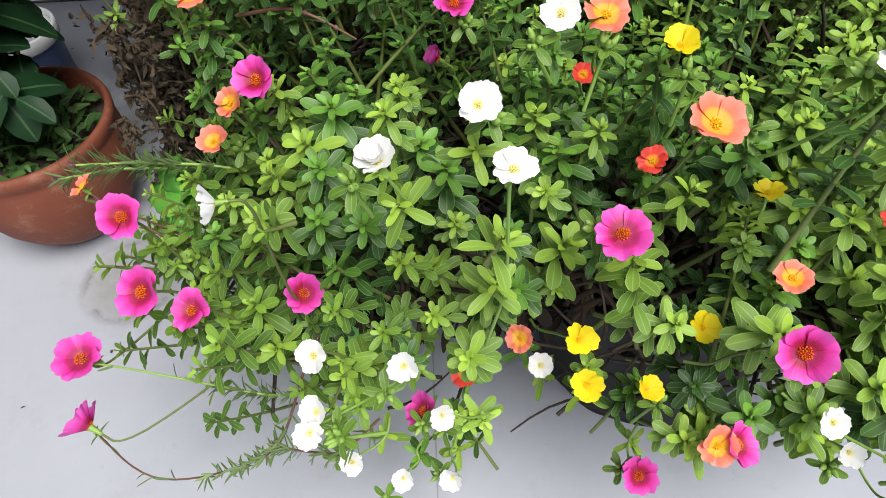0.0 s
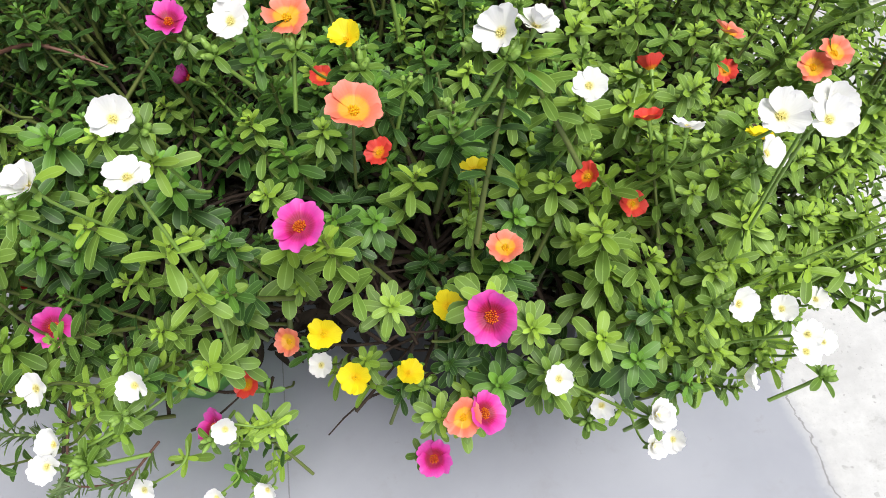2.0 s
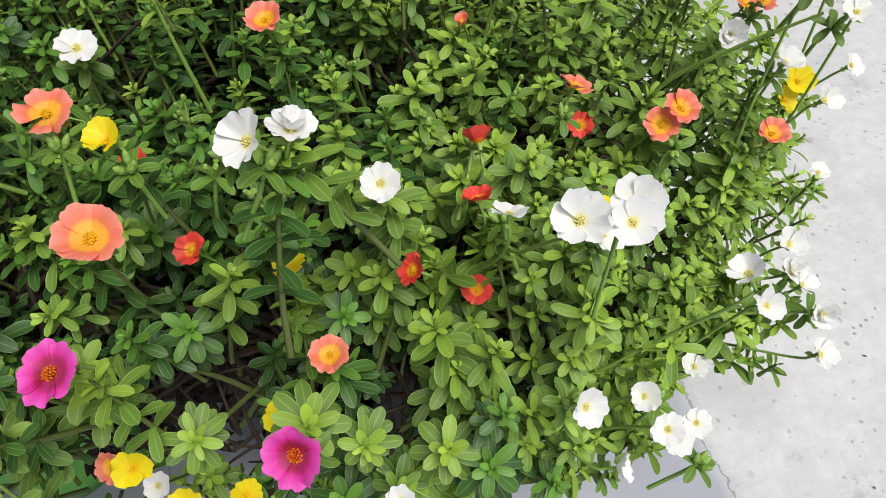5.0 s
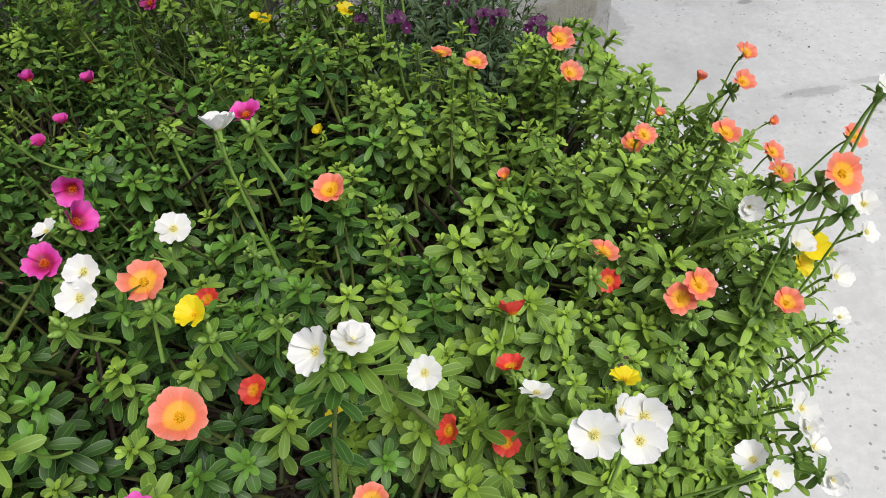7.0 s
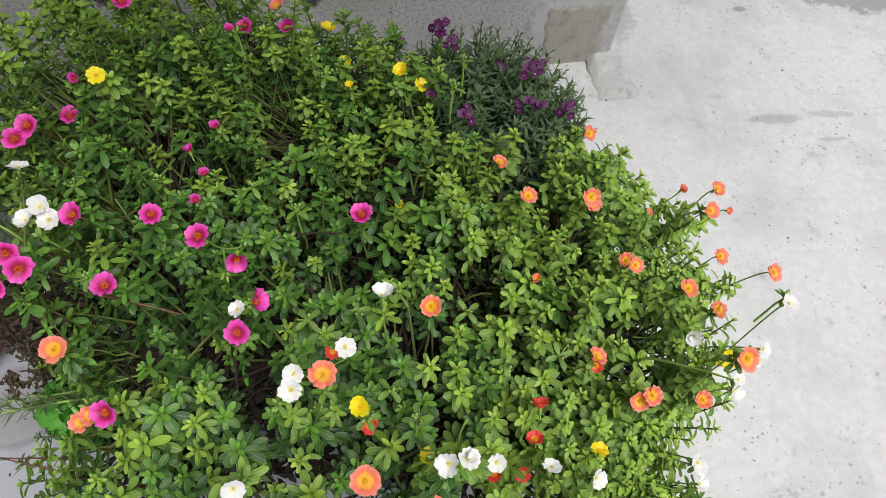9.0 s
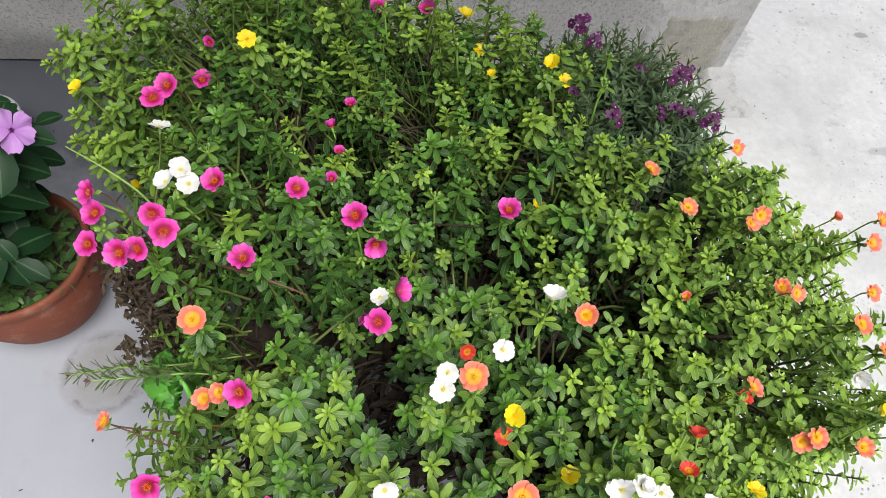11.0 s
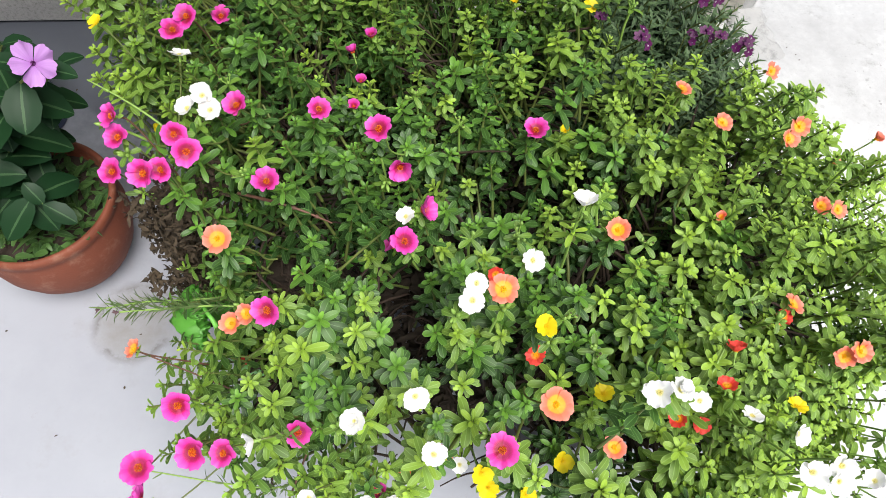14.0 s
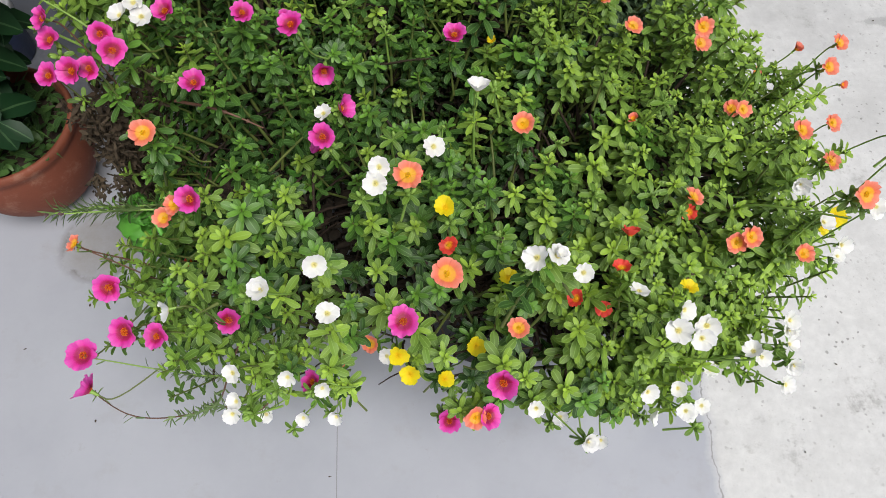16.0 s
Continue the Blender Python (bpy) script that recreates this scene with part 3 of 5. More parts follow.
HOLLOWS = (
    (0.118, 0.3, 0.03), (0.197, 0.213, 0.03), (0.175, 0.206, 0.018), (0.24, 0.214, 0.02), (0.036, 0.375, 0.04), (0.139, 0.328, 0.024), (0.166, 0.276, 0.022),
    (0.228, 0.452, 0.018), (0.252, 0.51, 0.018), (0.369, 0.326, 0.018), (0.334, 0.332, 0.014), (0.066, 0.5, 0.036), (0.192, 0.455, 0.038), (0.112, 0.506, 0.034),
    (0.137, 0.266, 0.022), (0.095, 0.306, 0.022), (0.231, 0.247, 0.02), (0.27, 0.232, 0.016), (0.082, 0.275, 0.018), (0.19, 0.288, 0.016), (0.284, 0.49, 0.028), (-0.089, 0.418, 0.028), (-0.038, 0.439, 0.026), (0.024, 0.332, 0.024), (0.188, 0.356, 0.016), (-0.08, 0.66, 0.03), (0.2, 0.66, 0.028), (0.32, 0.606, 0.028),
)


def hollow(p):
    """Whether p lies in one of the dark holes between the branches."""
    if any((p.x - x) ** 2 + (p.y - y) ** 2 < r * r * (0.55 + 0.6 * abs(noise.noise(p * 30))) for x, y, r in HOLLOWS):
        return True
    return noise.noise(Vector((p.x * 12, p.y * 12, 1.3))) + 0.55 * noise.noise(Vector((p.x * 29, p.y * 29, 5.1))) < -0.22


def over_lip(p):
    """Whether p lies over the turned-out lip of the green grow bag, which the leaves leave bare."""
    d = p - Vector((-0.208, 0.4, 0.25))
    way = Vector((0.29, -0.28, 0.91))
    along = d.dot(way)
    return -0.03 < along < 0.3 and (d - way * along).length < 0.031


def build_shoots():
    rng = random.Random(11)
    joined = {k: Piece() for k in PLANTS}
    tangle = {k: Piece() for k in PLANTS}
    pools = (ROUND_SHOOTS, SLIM_SHOOTS, LOOSE_SHOOTS)
    meshes = {mat.name: [[p.mesh("leafy_shoot", (mat, STEM)) for p in pool] for pool in pools] for mat in TONES}
    placed, own = [], 0
    for _ in range(36000):
        angle = rng.uniform(0, 2 * math.pi)
        kind = rng.random()
        if kind < 0.56:
            share, deep, near = math.sqrt(rng.random()), 0.058 * rng.random() ** 1.2 - (0.026 * rng.random() if rng.random() < 0.25 else 0.0), 0.0268
        elif kind < 0.82:
            share, deep, near = rng.uniform(0.84, 1.02), rng.uniform(0, 0.2), 0.0265
        elif kind < 0.87:
            share, deep, near = rng.uniform(1.0, 1.035 if -0.9 < math.sin(angle) < 0.5 and math.cos(angle) > 0.4 else 1.1), rng.uniform(0, 0.1), 0.04
        else:
            share, deep, near = math.sqrt(rng.random()) * 0.97, rng.uniform(0.09, 0.2), 0.03
        p = spot(angle, min(share, 1.0), deep)
        if share > 1:
            p += Vector((math.cos(angle), math.sin(angle), 0)) * reach(angle) * (share - 1) + Vector((0, 0, 0.05))
        if p.z < lowest(angle) - 0.03:
            continue
        # the grow bag's lip stays clear
        if over_lip(p):
            continue
        if 0.25 < p.x < 0.5 and p.y > 0.68 or p.y > 0.8 and p.x > 0.2:
            continue
        # the face under the front overhang is hollow and dark
        if p.y < 0.34 and p.x < 0.3 and 0.24 < p.z < 0.35 and rng.random() < 0.15:
            continue
        if share > 1 and p.y < 0.24 and 0.0 < p.x < 0.34:
            continue
        if p.y < 0.215 and 0.02 < p.x < 0.33 and p.z < 0.335 and rng.random() < (0.8 if p.z < 0.3 else 0.2):
            continue
        if p.y < 0.3 and p.x < 0.08 and p.z < 0.37 and rng.random() < 0.72 or p.y < 0.23 and p.x < 0.3 and p.z < 0.29 and rng.random() < 0.5:
            continue
        if deep < 0.13 and share < 0.9 and hollow(p):
            continue
        if 0.13 <= deep < 0.19 and kind > 0.87 and hollow(p) and rng.random() < 0.75:
            continue
        if any((p - q).length < near for q in placed):
            continue
        if (deep < 0.06 or p.y < 0.4) and any(hides(p, q) for _, spots in FLOWER_SPOTS for q in spots):
            continue
        placed.append(p)
        way = outward(p) + Vector((rng.uniform(-0.35, 0.35), rng.uniform(-0.4, 0.3), 0))
        grow = rng.uniform(0.82, 1.2) if rng.random() < 0.85 else rng.uniform(1.2, 1.45)
        m = turned(way, p, rng.uniform(0, 6.3), grow)
        k = owner(p)
        pool = 0
        if rng.random() < (0.85 if p.x > 0.3 or p.y > 0.36 else 0.35):
            pool = 1
        if (share > 1 or p.x > 0.5) and rng.random() < 0.7:
            pool = 2
        i = rng.randrange(len(pools[pool]))
        base = Vector(PLANTS[k][0])
        green = tone(p, rng)
        if deep < 0.035 and p.y < 0.44 and own < 290:
            own += 1
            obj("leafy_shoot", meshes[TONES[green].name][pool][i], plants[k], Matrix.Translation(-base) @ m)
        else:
            # deep shoots take older, shaded greens that paint in the inner dark
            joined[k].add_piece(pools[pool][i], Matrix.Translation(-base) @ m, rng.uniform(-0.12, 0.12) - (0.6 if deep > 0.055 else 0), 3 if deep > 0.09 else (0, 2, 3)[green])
        foot = m @ Vector((0, 0, -0.08))
        root = Vector((rng.uniform(-0.06, 0.06), rng.uniform(-0.06, 0.06), -0.02))
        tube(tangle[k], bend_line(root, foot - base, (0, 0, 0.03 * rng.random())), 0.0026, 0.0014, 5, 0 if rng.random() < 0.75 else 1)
    # loose shoots that reach out beyond the rim towards the wall and the clay pot
    for _ in range(150):
        angle = radians(rng.uniform(108, 172))
        p = spot(angle, 0.9)
        out = rng.uniform(0.0, 0.2)
        p += Vector((math.cos(angle), math.sin(angle), 0)) * reach(angle) * out + Vector((0, 0, rng.uniform(-0.03, 0.05)))
        if p.y > 1.06 or any((p - q).length < 0.024 for q in placed) or any(hides(p, q) for _, spots in FLOWER_SPOTS for q in spots):
            continue
        placed.append(p)
        k = owner(p)
        base = Vector(PLANTS[k][0])
        way = Vector((math.cos(angle) * 0.3 + rng.uniform(-0.35, 0.35), math.sin(angle) * 0.2 - 0.35 + rng.uniform(-0.3, 0.3), 1))
        m = turned(way, p, rng.uniform(0, 6.3), rng.uniform(1.0, 1.4))
        joined[k].add_piece(rng.choice(ROUND_SHOOTS + SLIM_SHOOTS), Matrix.Translation(-base) @ m, rng.uniform(-0.05, 0.15), rng.choice((0, 2, 2)))
        foot = m @ Vector((0, 0, -0.07))
        tube(tangle[k], bend_line(spot(angle, 0.6, 0.12) - base, foot - base, (0, 0, 0.02)), 0.0022, 0.0014, 5, 1)
    # dead twigs added deep in the bush, coloured dark for the shade there
    for _ in range(420):
        a, share = rng.uniform(0, 6.3), math.sqrt(rng.random()) * 0.85
        p = spot(a, share, rng.uniform(0.13, 0.22))
        k = owner(p)
        way = Vector((rng.gauss(0, 1), rng.gauss(0, 1), rng.gauss(0.2, 0.5))).normalized() * rng.uniform(0.04, 0.09)
        q = p - Vector(PLANTS[k][0])
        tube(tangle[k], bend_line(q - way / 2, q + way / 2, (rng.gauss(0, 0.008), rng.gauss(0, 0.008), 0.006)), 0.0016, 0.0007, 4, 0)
    # old withered leaves round the stems, added near black to darken the gaps
    gap_thatch = {k: Piece() for k in PLANTS}
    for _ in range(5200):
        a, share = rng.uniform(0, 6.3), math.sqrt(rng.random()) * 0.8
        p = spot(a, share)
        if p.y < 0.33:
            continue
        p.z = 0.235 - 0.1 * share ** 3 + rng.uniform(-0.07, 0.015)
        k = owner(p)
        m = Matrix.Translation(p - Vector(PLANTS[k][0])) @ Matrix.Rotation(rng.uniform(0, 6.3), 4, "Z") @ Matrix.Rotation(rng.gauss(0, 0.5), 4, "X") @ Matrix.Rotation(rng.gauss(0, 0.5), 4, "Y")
        leaf(gap_thatch[k], m, rng.uniform(0.016, 0.03), rng.uniform(0.007, 0.014), ELLIPSE, rng.uniform(-0.4, 0.8), 0.3, 0, 0, 0.04)
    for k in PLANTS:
        tagged(obj("gap_thatch", gap_thatch[k].mesh("gap_thatch", (GAP_THATCH,)), plants[k]), "near-black withered leaves added deep in the bush to darken its gaps", kind="stuff")
        tagged(obj("foliage", joined[k].mesh("foliage", (LEAF, STEM, LEAF_PALE_LIT, LEAF_SHADED)), plants[k]), "dense small spoon-shaped green leaves", kind="stuff")
        tagged(obj("stem_tangle", tangle[k].mesh("stem_tangle", (SHADED_WOOD, STEM)), plants[k]), "thin brown and green branching stems, brown darkened for inner shade", kind="stuff")


# ---- purslane flowers ----
PINK_A = (
    (-0.252, 0.47, 0.439), (-0.24, 0.495, 0.49), (-0.237, 0.21, 0.233), (-0.237, 0.657, 0.438), (-0.235, 0.482, 0.477), (-0.223, 0.668, 0.447),
    (-0.219, 0.23, 0.296), (-0.212, 0.732, 0.39), (-0.21, 0.78, 0.404), (-0.198, 0.437, 0.487), (-0.186, 0.445, 0.482), (-0.175, 0.471, 0.499),
    (-0.163, 0.458, 0.492), (-0.159, 0.885, 0.436), (-0.154, 0.261, 0.406), (-0.144, 0.229, 0.379), (-0.139, 0.53, 0.471), (-0.126, 0.235, 0.351),
    (-0.104, 0.461, 0.449), (-0.085, 0.335, 0.442), (-0.065, 0.26, 0.334), (-0.058, 0.521, 0.482), (-0.04, 0.622, 0.453), (-0.038, 0.581, 0.416),
    (-0.035, 0.624, 0.407), (-0.03, 0.698, 0.402), (-0.014, 0.899, 0.38), (-0.003, 0.775, 0.485),
)
PINK_B = (
    (0.003, 0.467, 0.525), (0.005, 0.228, 0.235), (0.011, 0.436, 0.38), (0.017, 0.494, 0.431), (0.027, 0.406, 0.445), (0.043, 0.437, 0.449),
    (0.051, 0.854, 0.419), (0.113, 0.229, 0.438), (0.147, 0.535, 0.449), (0.159, 0.196, 0.206), (0.196, 0.182, 0.305), (0.2, 0.19, 0.397),
)
WHITE_A = (
    (-0.207, 0.597, 0.466), (-0.19, 0.535, 0.458), (-0.176, 0.546, 0.464), (-0.168, 0.534, 0.458), (-0.074, 0.222, 0.463), (-0.046, 0.168, 0.334), (-0.044, 0.18, 0.337),
    (-0.043, 0.198, 0.367), (-0.042, 0.192, 0.224), (-0.012, 0.202, 0.165), (0.001, 0.237, 0.477), (0.005, 0.199, 0.356), (0.021, 0.216, 0.253),
    (0.025, 0.206, 0.158), (0.026, 0.427, 0.454), (0.045, 0.251, 0.496), (0.06, 0.211, 0.499), (0.085, 0.332, 0.486), (0.088, 0.251, 0.263),
    (0.088, 0.344, 0.493), (0.133, 0.366, 0.495), (0.167, 0.396, 0.535), (0.214, 0.256, 0.514), (0.231, 0.259, 0.514), (0.238, 0.185, 0.331),
    (0.258, 0.263, 0.474), (0.27, 0.19, 0.277), (0.285, 0.155, 0.336), (0.304, 0.171, 0.247),
)
WHITE_B = (
    (0.313, 0.265, 0.44), (0.317, 0.174, 0.247), (0.323, 0.211, 0.491), (0.332, 0.193, 0.376), (0.34, 0.205, 0.491), (0.346, 0.216, 0.489),
    (0.357, 0.255, 0.422), (0.359, 0.19, 0.293), (0.371, 0.207, 0.342), (0.372, 0.183, 0.353), (0.386, 0.189, 0.321), (0.404, 0.199, 0.311),
    (0.413, 0.223, 0.416), (0.428, 0.243, 0.287), (0.45, 0.236, 0.356), (0.487, 0.392, 0.416), (0.489, 0.278, 0.347), (0.491, 0.236, 0.333),
    (0.493, 0.224, 0.308), (0.494, 0.26, 0.329), (0.494, 0.345, 0.428), (0.505, 0.28, 0.312), (0.523, 0.335, 0.402), (0.531, 0.351, 0.449),
    (0.543, 0.384, 0.507), (0.583, 0.388, 0.377), (0.602, 0.39, 0.27),
)
YELLOW = (
    (-0.326, 0.669, 0.431), (-0.308, 0.657, 0.265), (-0.129, 0.683, 0.507), (-0.003, 0.92, 0.305), (0.103, 0.884, 0.388), (0.105, 0.23, 0.336),
    (0.115, 0.226, 0.285), (0.124, 0.838, 0.371), (0.133, 0.749, 0.417), (0.144, 0.317, 0.478), (0.151, 0.221, 0.293), (0.181, 0.246, 0.327),
    (0.19, 0.588, 0.384), (0.197, 0.73, 0.461), (0.205, 0.29, 0.401), (0.224, 0.753, 0.412), (0.369, 0.284, 0.407), (0.528, 0.371, 0.373),
    (0.537, 0.378, 0.381),
)
ORANGE_A = (
    (-0.225, 0.326, 0.359), (-0.131, 0.346, 0.383), (-0.131, 0.39, 0.464), (-0.108, 0.341, 0.42), (0.03, 0.926, 0.393), (0.072, 0.255, 0.293),
    (0.111, 0.349, 0.475), (0.148, 0.253, 0.485), (0.182, 0.179, 0.309), (0.213, 0.417, 0.463), (0.217, 0.249, 0.376), (0.307, 0.613, 0.432),
    (0.327, 0.544, 0.461), (0.336, 0.473, 0.402), (0.384, 0.378, 0.411), (0.388, 0.526, 0.481), (0.404, 0.547, 0.437), (0.415, 0.326, 0.416),
    (0.427, 0.329, 0.423), (0.442, 0.474, 0.424), (0.442, 0.493, 0.4), (0.443, 0.697, 0.377), (0.479, 0.43, 0.452), (0.494, 0.333, 0.385),
    (0.496, 0.337, 0.491), (0.503, 0.585, 0.352), (0.523, 0.42, 0.418), (0.547, 0.608, 0.37),
)
ORANGE_B = (
    (0.562, 0.559, 0.396), (0.57, 0.58, 0.411), (0.59, 0.528, 0.338), (0.617, 0.475, 0.391), (0.647, 0.625, 0.291),
)
RED = (
    (-0.142, 0.352, 0.267), (0.035, 0.245, 0.259), (0.113, 0.404, 0.391), (0.149, 0.326, 0.388), (0.265, 0.269, 0.406), (0.298, 0.273, 0.372),
    (0.305, 0.295, 0.42), (0.312, 0.322, 0.433), (0.391, 0.379, 0.377),
)
PURPLE = (
    (0.204, 0.906, 0.343), (0.240, 0.747, 0.400), (0.257, 0.883, 0.389), (0.273, 0.841, 0.401), (0.276, 0.691, 0.424), (0.346, 0.836, 0.357),
    (0.368, 0.741, 0.391), (0.369, 0.777, 0.415), (0.383, 0.731, 0.394), (0.400, 0.629, 0.361),
)


def petal_mesh(name, material, wide, cup, ruffle, notch, seed, reach=0.0125):
    """One petal along +x from the flower's heart: broad, notched, wavy at the edge and rolled outward at the lip."""
    p = Piece()
    rows, cols = 9, 13
    v = []
    for r in range(rows):
        s = r / (rows - 1)
        half = wide * (1 - max(0, s - 0.8) * 0.35)
        for c in range(cols):
            a = -1 + 2 * c / (cols - 1)
            d = reach * (0.03 + 0.97 * s) * (1 - (0.2 * abs(a) ** 3.2 + notch * math.exp(-(a / 0.22) ** 2)) * s ** 3)
            d *= 1 + 0.035 * s ** 4 * math.sin(a * 8 + seed * 3) + 0.02 * s ** 4 * math.sin(a * 17 + seed * 5)
            t = a * half
            wave = math.sin(a * 3.6 + seed) + 0.7 * math.sin(a * 7.5 + seed * 2.3)
            z = cup * reach * (s ** 1.35 - 0.35 * max(0.0, s - 0.62) ** 1.5) + ruffle * reach * s ** 2.5 * wave
            z += 0.09 * reach * a * s + (0.14 * cup - 0.12) * reach * s * s * a * a
            v.append((d * math.cos(t), d * math.sin(t), z))
    f = [(r * cols + c, r * cols + c + 1, (r + 1) * cols + c + 1, (r + 1) * cols + c) for r in range(rows - 1) for c in range(cols - 1)]
    p.put(v, f, 0.5, 0.5, 0)
    return p.mesh(name, (material,))


def stamens_mesh(name, material, tall, seed, heads=30, spread=0.0029):
    """A low dome of pollen-heavy stamen heads."""
    rng = random.Random(seed)
    p = Piece()
    for i in range(heads):
        a, d = i * 2.4, spread * math.sqrt((i + 0.3) / heads)
        x, y = d * math.cos(a), d * math.sin(a)
        h = tall * (1 - 0.5 * (d / spread) ** 2) * rng.uniform(0.75, 1.15)
        r = rng.uniform(0.0003, 0.0005) * (1.0 if heads > 25 else 1.3)
        tube(p, [(x, y, h - 0.0007), (x, y, h - 0.0001), (x, y, h + 0.0005)], r * 0.5, r, 5, 0)
        tube(p, [(x, y, h + 0.0005), (x, y, h + 0.0008), (x, y, h + 0.0010)], r, r * 0.2, 5, 0)
        tube(p, [(x * 0.6, y * 0.6, 0.0), (x * 0.8, y * 0.8, h * 0.5), (x, y, h - 0.0007)], 0.0002, 0.0002, 4, 0)
    return p.mesh(name, (material,))


def calyx_mesh():
    """The green cup behind the petals."""
    p = Piece()
    tube(p, [(0, 0, -0.007), (0, 0, -0.005), (0, 0, -0.003), (0, 0, -0.0008), (0, 0, 0.0008)], 0.0012, 0.0022, 8, 0)
    for i in range(2):
        leaf(p, leaf_pose(i * math.pi, 5, (0, 0, -0.006)), 0.008, 0.005, LANCE, 0.1, 0.2, 0.6, 0)
    return p.mesh("flower", (STALK,))


def bud_mesh(rng):
    """A knot of three or four pointed green buds with small leaves round it."""
    p = Piece()
    for i in range(4):
        a = i * 1.7 + rng.random()
        foot = np.array((0.002 * math.cos(a), 0.002 * math.sin(a), 0))
        way = np.array((0.5 * math.cos(a), 0.5 * math.sin(a), 1.0))
        long = rng.uniform(0.005, 0.009)
        for k, (s0, r0, s1, r1) in enumerate(((0, 0.0012, 0.4, 0.0022), (0.4, 0.0022, 0.75, 0.0017), (0.75, 0.0017, 1.0, 0.0003))):
            tube(p, [foot + way * long * s0, foot + way * long * (s0 + s1) / 2, foot + way * long * s1], r0, r1, 7, 1)
    for i in range(5):
        leaf(p, leaf_pose(i * 1.26 + 0.3, rng.uniform(0, 30), (0, 0, -0.002)), 0.014, 0.006, SPATULATE, 0.3, 0.14, 0.4, 0)
    tube(p, [(0, 0, 0), (0.001, 0, -0.015), (0.0, 0.002, -0.045)], 0.0012, 0.0015, 6, 1)
    return p.mesh("bud", (LEAF, STALK))


CALYX = calyx_mesh()
FORMS = (("open", 0.8, 0.36, 0.06, 0.05), ("cupped", 0.8, 0.68, 0.045, 0.04), ("wide", 0.84, 0.46, 0.085, 0.09), ("loose", 0.74, 0.3, 0.09, 0.07), ("bell", 0.8, 0.8, 0.07, 0.05))
# flowers not fully out, by their share of full size
HALF_OPEN = {
    (-0.308, 0.657, 0.265): 0.75, (-0.21, 0.78, 0.404): 0.75, (-0.04, 0.622, 0.453): 0.72, (-0.035, 0.624, 0.407): 0.66, (-0.038, 0.581, 0.416): 0.7,
    (-0.03, 0.698, 0.402): 0.8, (0.336, 0.473, 0.402): 0.6, (0.547, 0.608, 0.37): 0.65, (0.19, 0.588, 0.384): 0.6, (0.133, 0.749, 0.417): 0.55,
    (-0.003, 0.92, 0.305): 0.6, (0.647, 0.625, 0.291): 0.6, (0.503, 0.585, 0.352): 0.6, (-0.142, 0.352, 0.267): 0.6, (-0.003, 0.775, 0.485): 0.65,
    (0.011, 0.436, 0.38): 0.8, 
}
# flowers that look plainly another way than up and towards the open yard
FACING = {
    (-0.074, 0.222, 0.463): (-0.85, -0.3, 0.15), (-0.237, 0.21, 0.233): (-0.75, 0.3, 0.5), (0.312, 0.322, 0.433): (0.05, 0.75, 0.55),
    (0.167, 0.396, 0.535): (0.0, 0.35, 0.93), (0.305, 0.295, 0.42): (-0.15, 0.35, 0.85), (0.313, 0.265, 0.44): (0.1, 0.45, 0.85), (0.265, 0.269, 0.406): (-0.55, -0.1, 0.65),
    (0.043, 0.437, 0.449): (0.75, -0.1, 0.5), (0.017, 0.494, 0.431): (0.1, -0.85, 0.35), (-0.04, 0.622, 0.453): (-0.3, 0.5, 0.7), (0.359, 0.19, 0.293): (0.75, -0.3, 0.45),
}
FACING.update({
    (0.06, 0.211, 0.499): (0.1, -0.2, 0.95), (0.205, 0.29, 0.401): (0.0, 0.25, 0.95), (0.148, 0.253, 0.485): (0.15, -0.25, 0.95), (0.2, 0.19, 0.397): (-0.3, -0.6, 0.7),
    (-0.207, 0.597, 0.466): (0.1, 0.55, 0.75), (0.384, 0.378, 0.411): (0.4, 0.15, 0.85), (0.487, 0.392, 0.416): (-0.3, -0.7, 0.55), (0.543, 0.384, 0.507): (0.2, -0.15, 0.95),
    (0.085, 0.332, 0.486): (-0.1, -0.6, 0.75), (0.214, 0.256, 0.514): (-0.45, -0.35, 0.8), (0.231, 0.259, 0.514): (0.35, 0.0, 0.95), (-0.163, 0.458, 0.492): (0.35, -0.55, 0.6),
    (0.196, 0.182, 0.305): (0.55, -0.2, 0.75), (0.369, 0.284, 0.407): (0.1, 0.35, 0.9), (0.307, 0.613, 0.432): (0.2, 0.1, 0.9), (0.011, 0.436, 0.38): (-0.7, -0.1, 0.6),
    (-0.225, 0.326, 0.359): (-0.45, 0.0, 0.85), (0.413, 0.223, 0.416): (-0.4, 0.3, 0.8), (0.005, 0.228, 0.235): (-0.6, -0.1, 0.7), (-0.065, 0.26, 0.334): (0.2, -0.5, 0.75),
})


def flower_size(colour, at, rng):
    """Span, against 25 mm: the first white and coral ones in front are the largest of their kinds."""
    size = {"pink": 1.1, "white": 0.74, "yellow": 0.8, "orange": 0.86, "red": 0.74}[colour]
    if colour == "white" and at.z > 0.475:
        size = 0.78 if at.x > 0.3 or at.y < 0.22 else 0.84
    if colour == "white" and at.x < -0.15:
        size = 0.9
    if colour == "pink" and at.y > 0.4:
        size = 1.0
    if colour == "pink" and at.y < 0.24 and at.x < -0.13:
        size = 1.36
    if colour == "orange" and at.z > 0.45 and at.y < 0.4:
        size = 1.02
    return size * rng.uniform(0.93, 1.08)


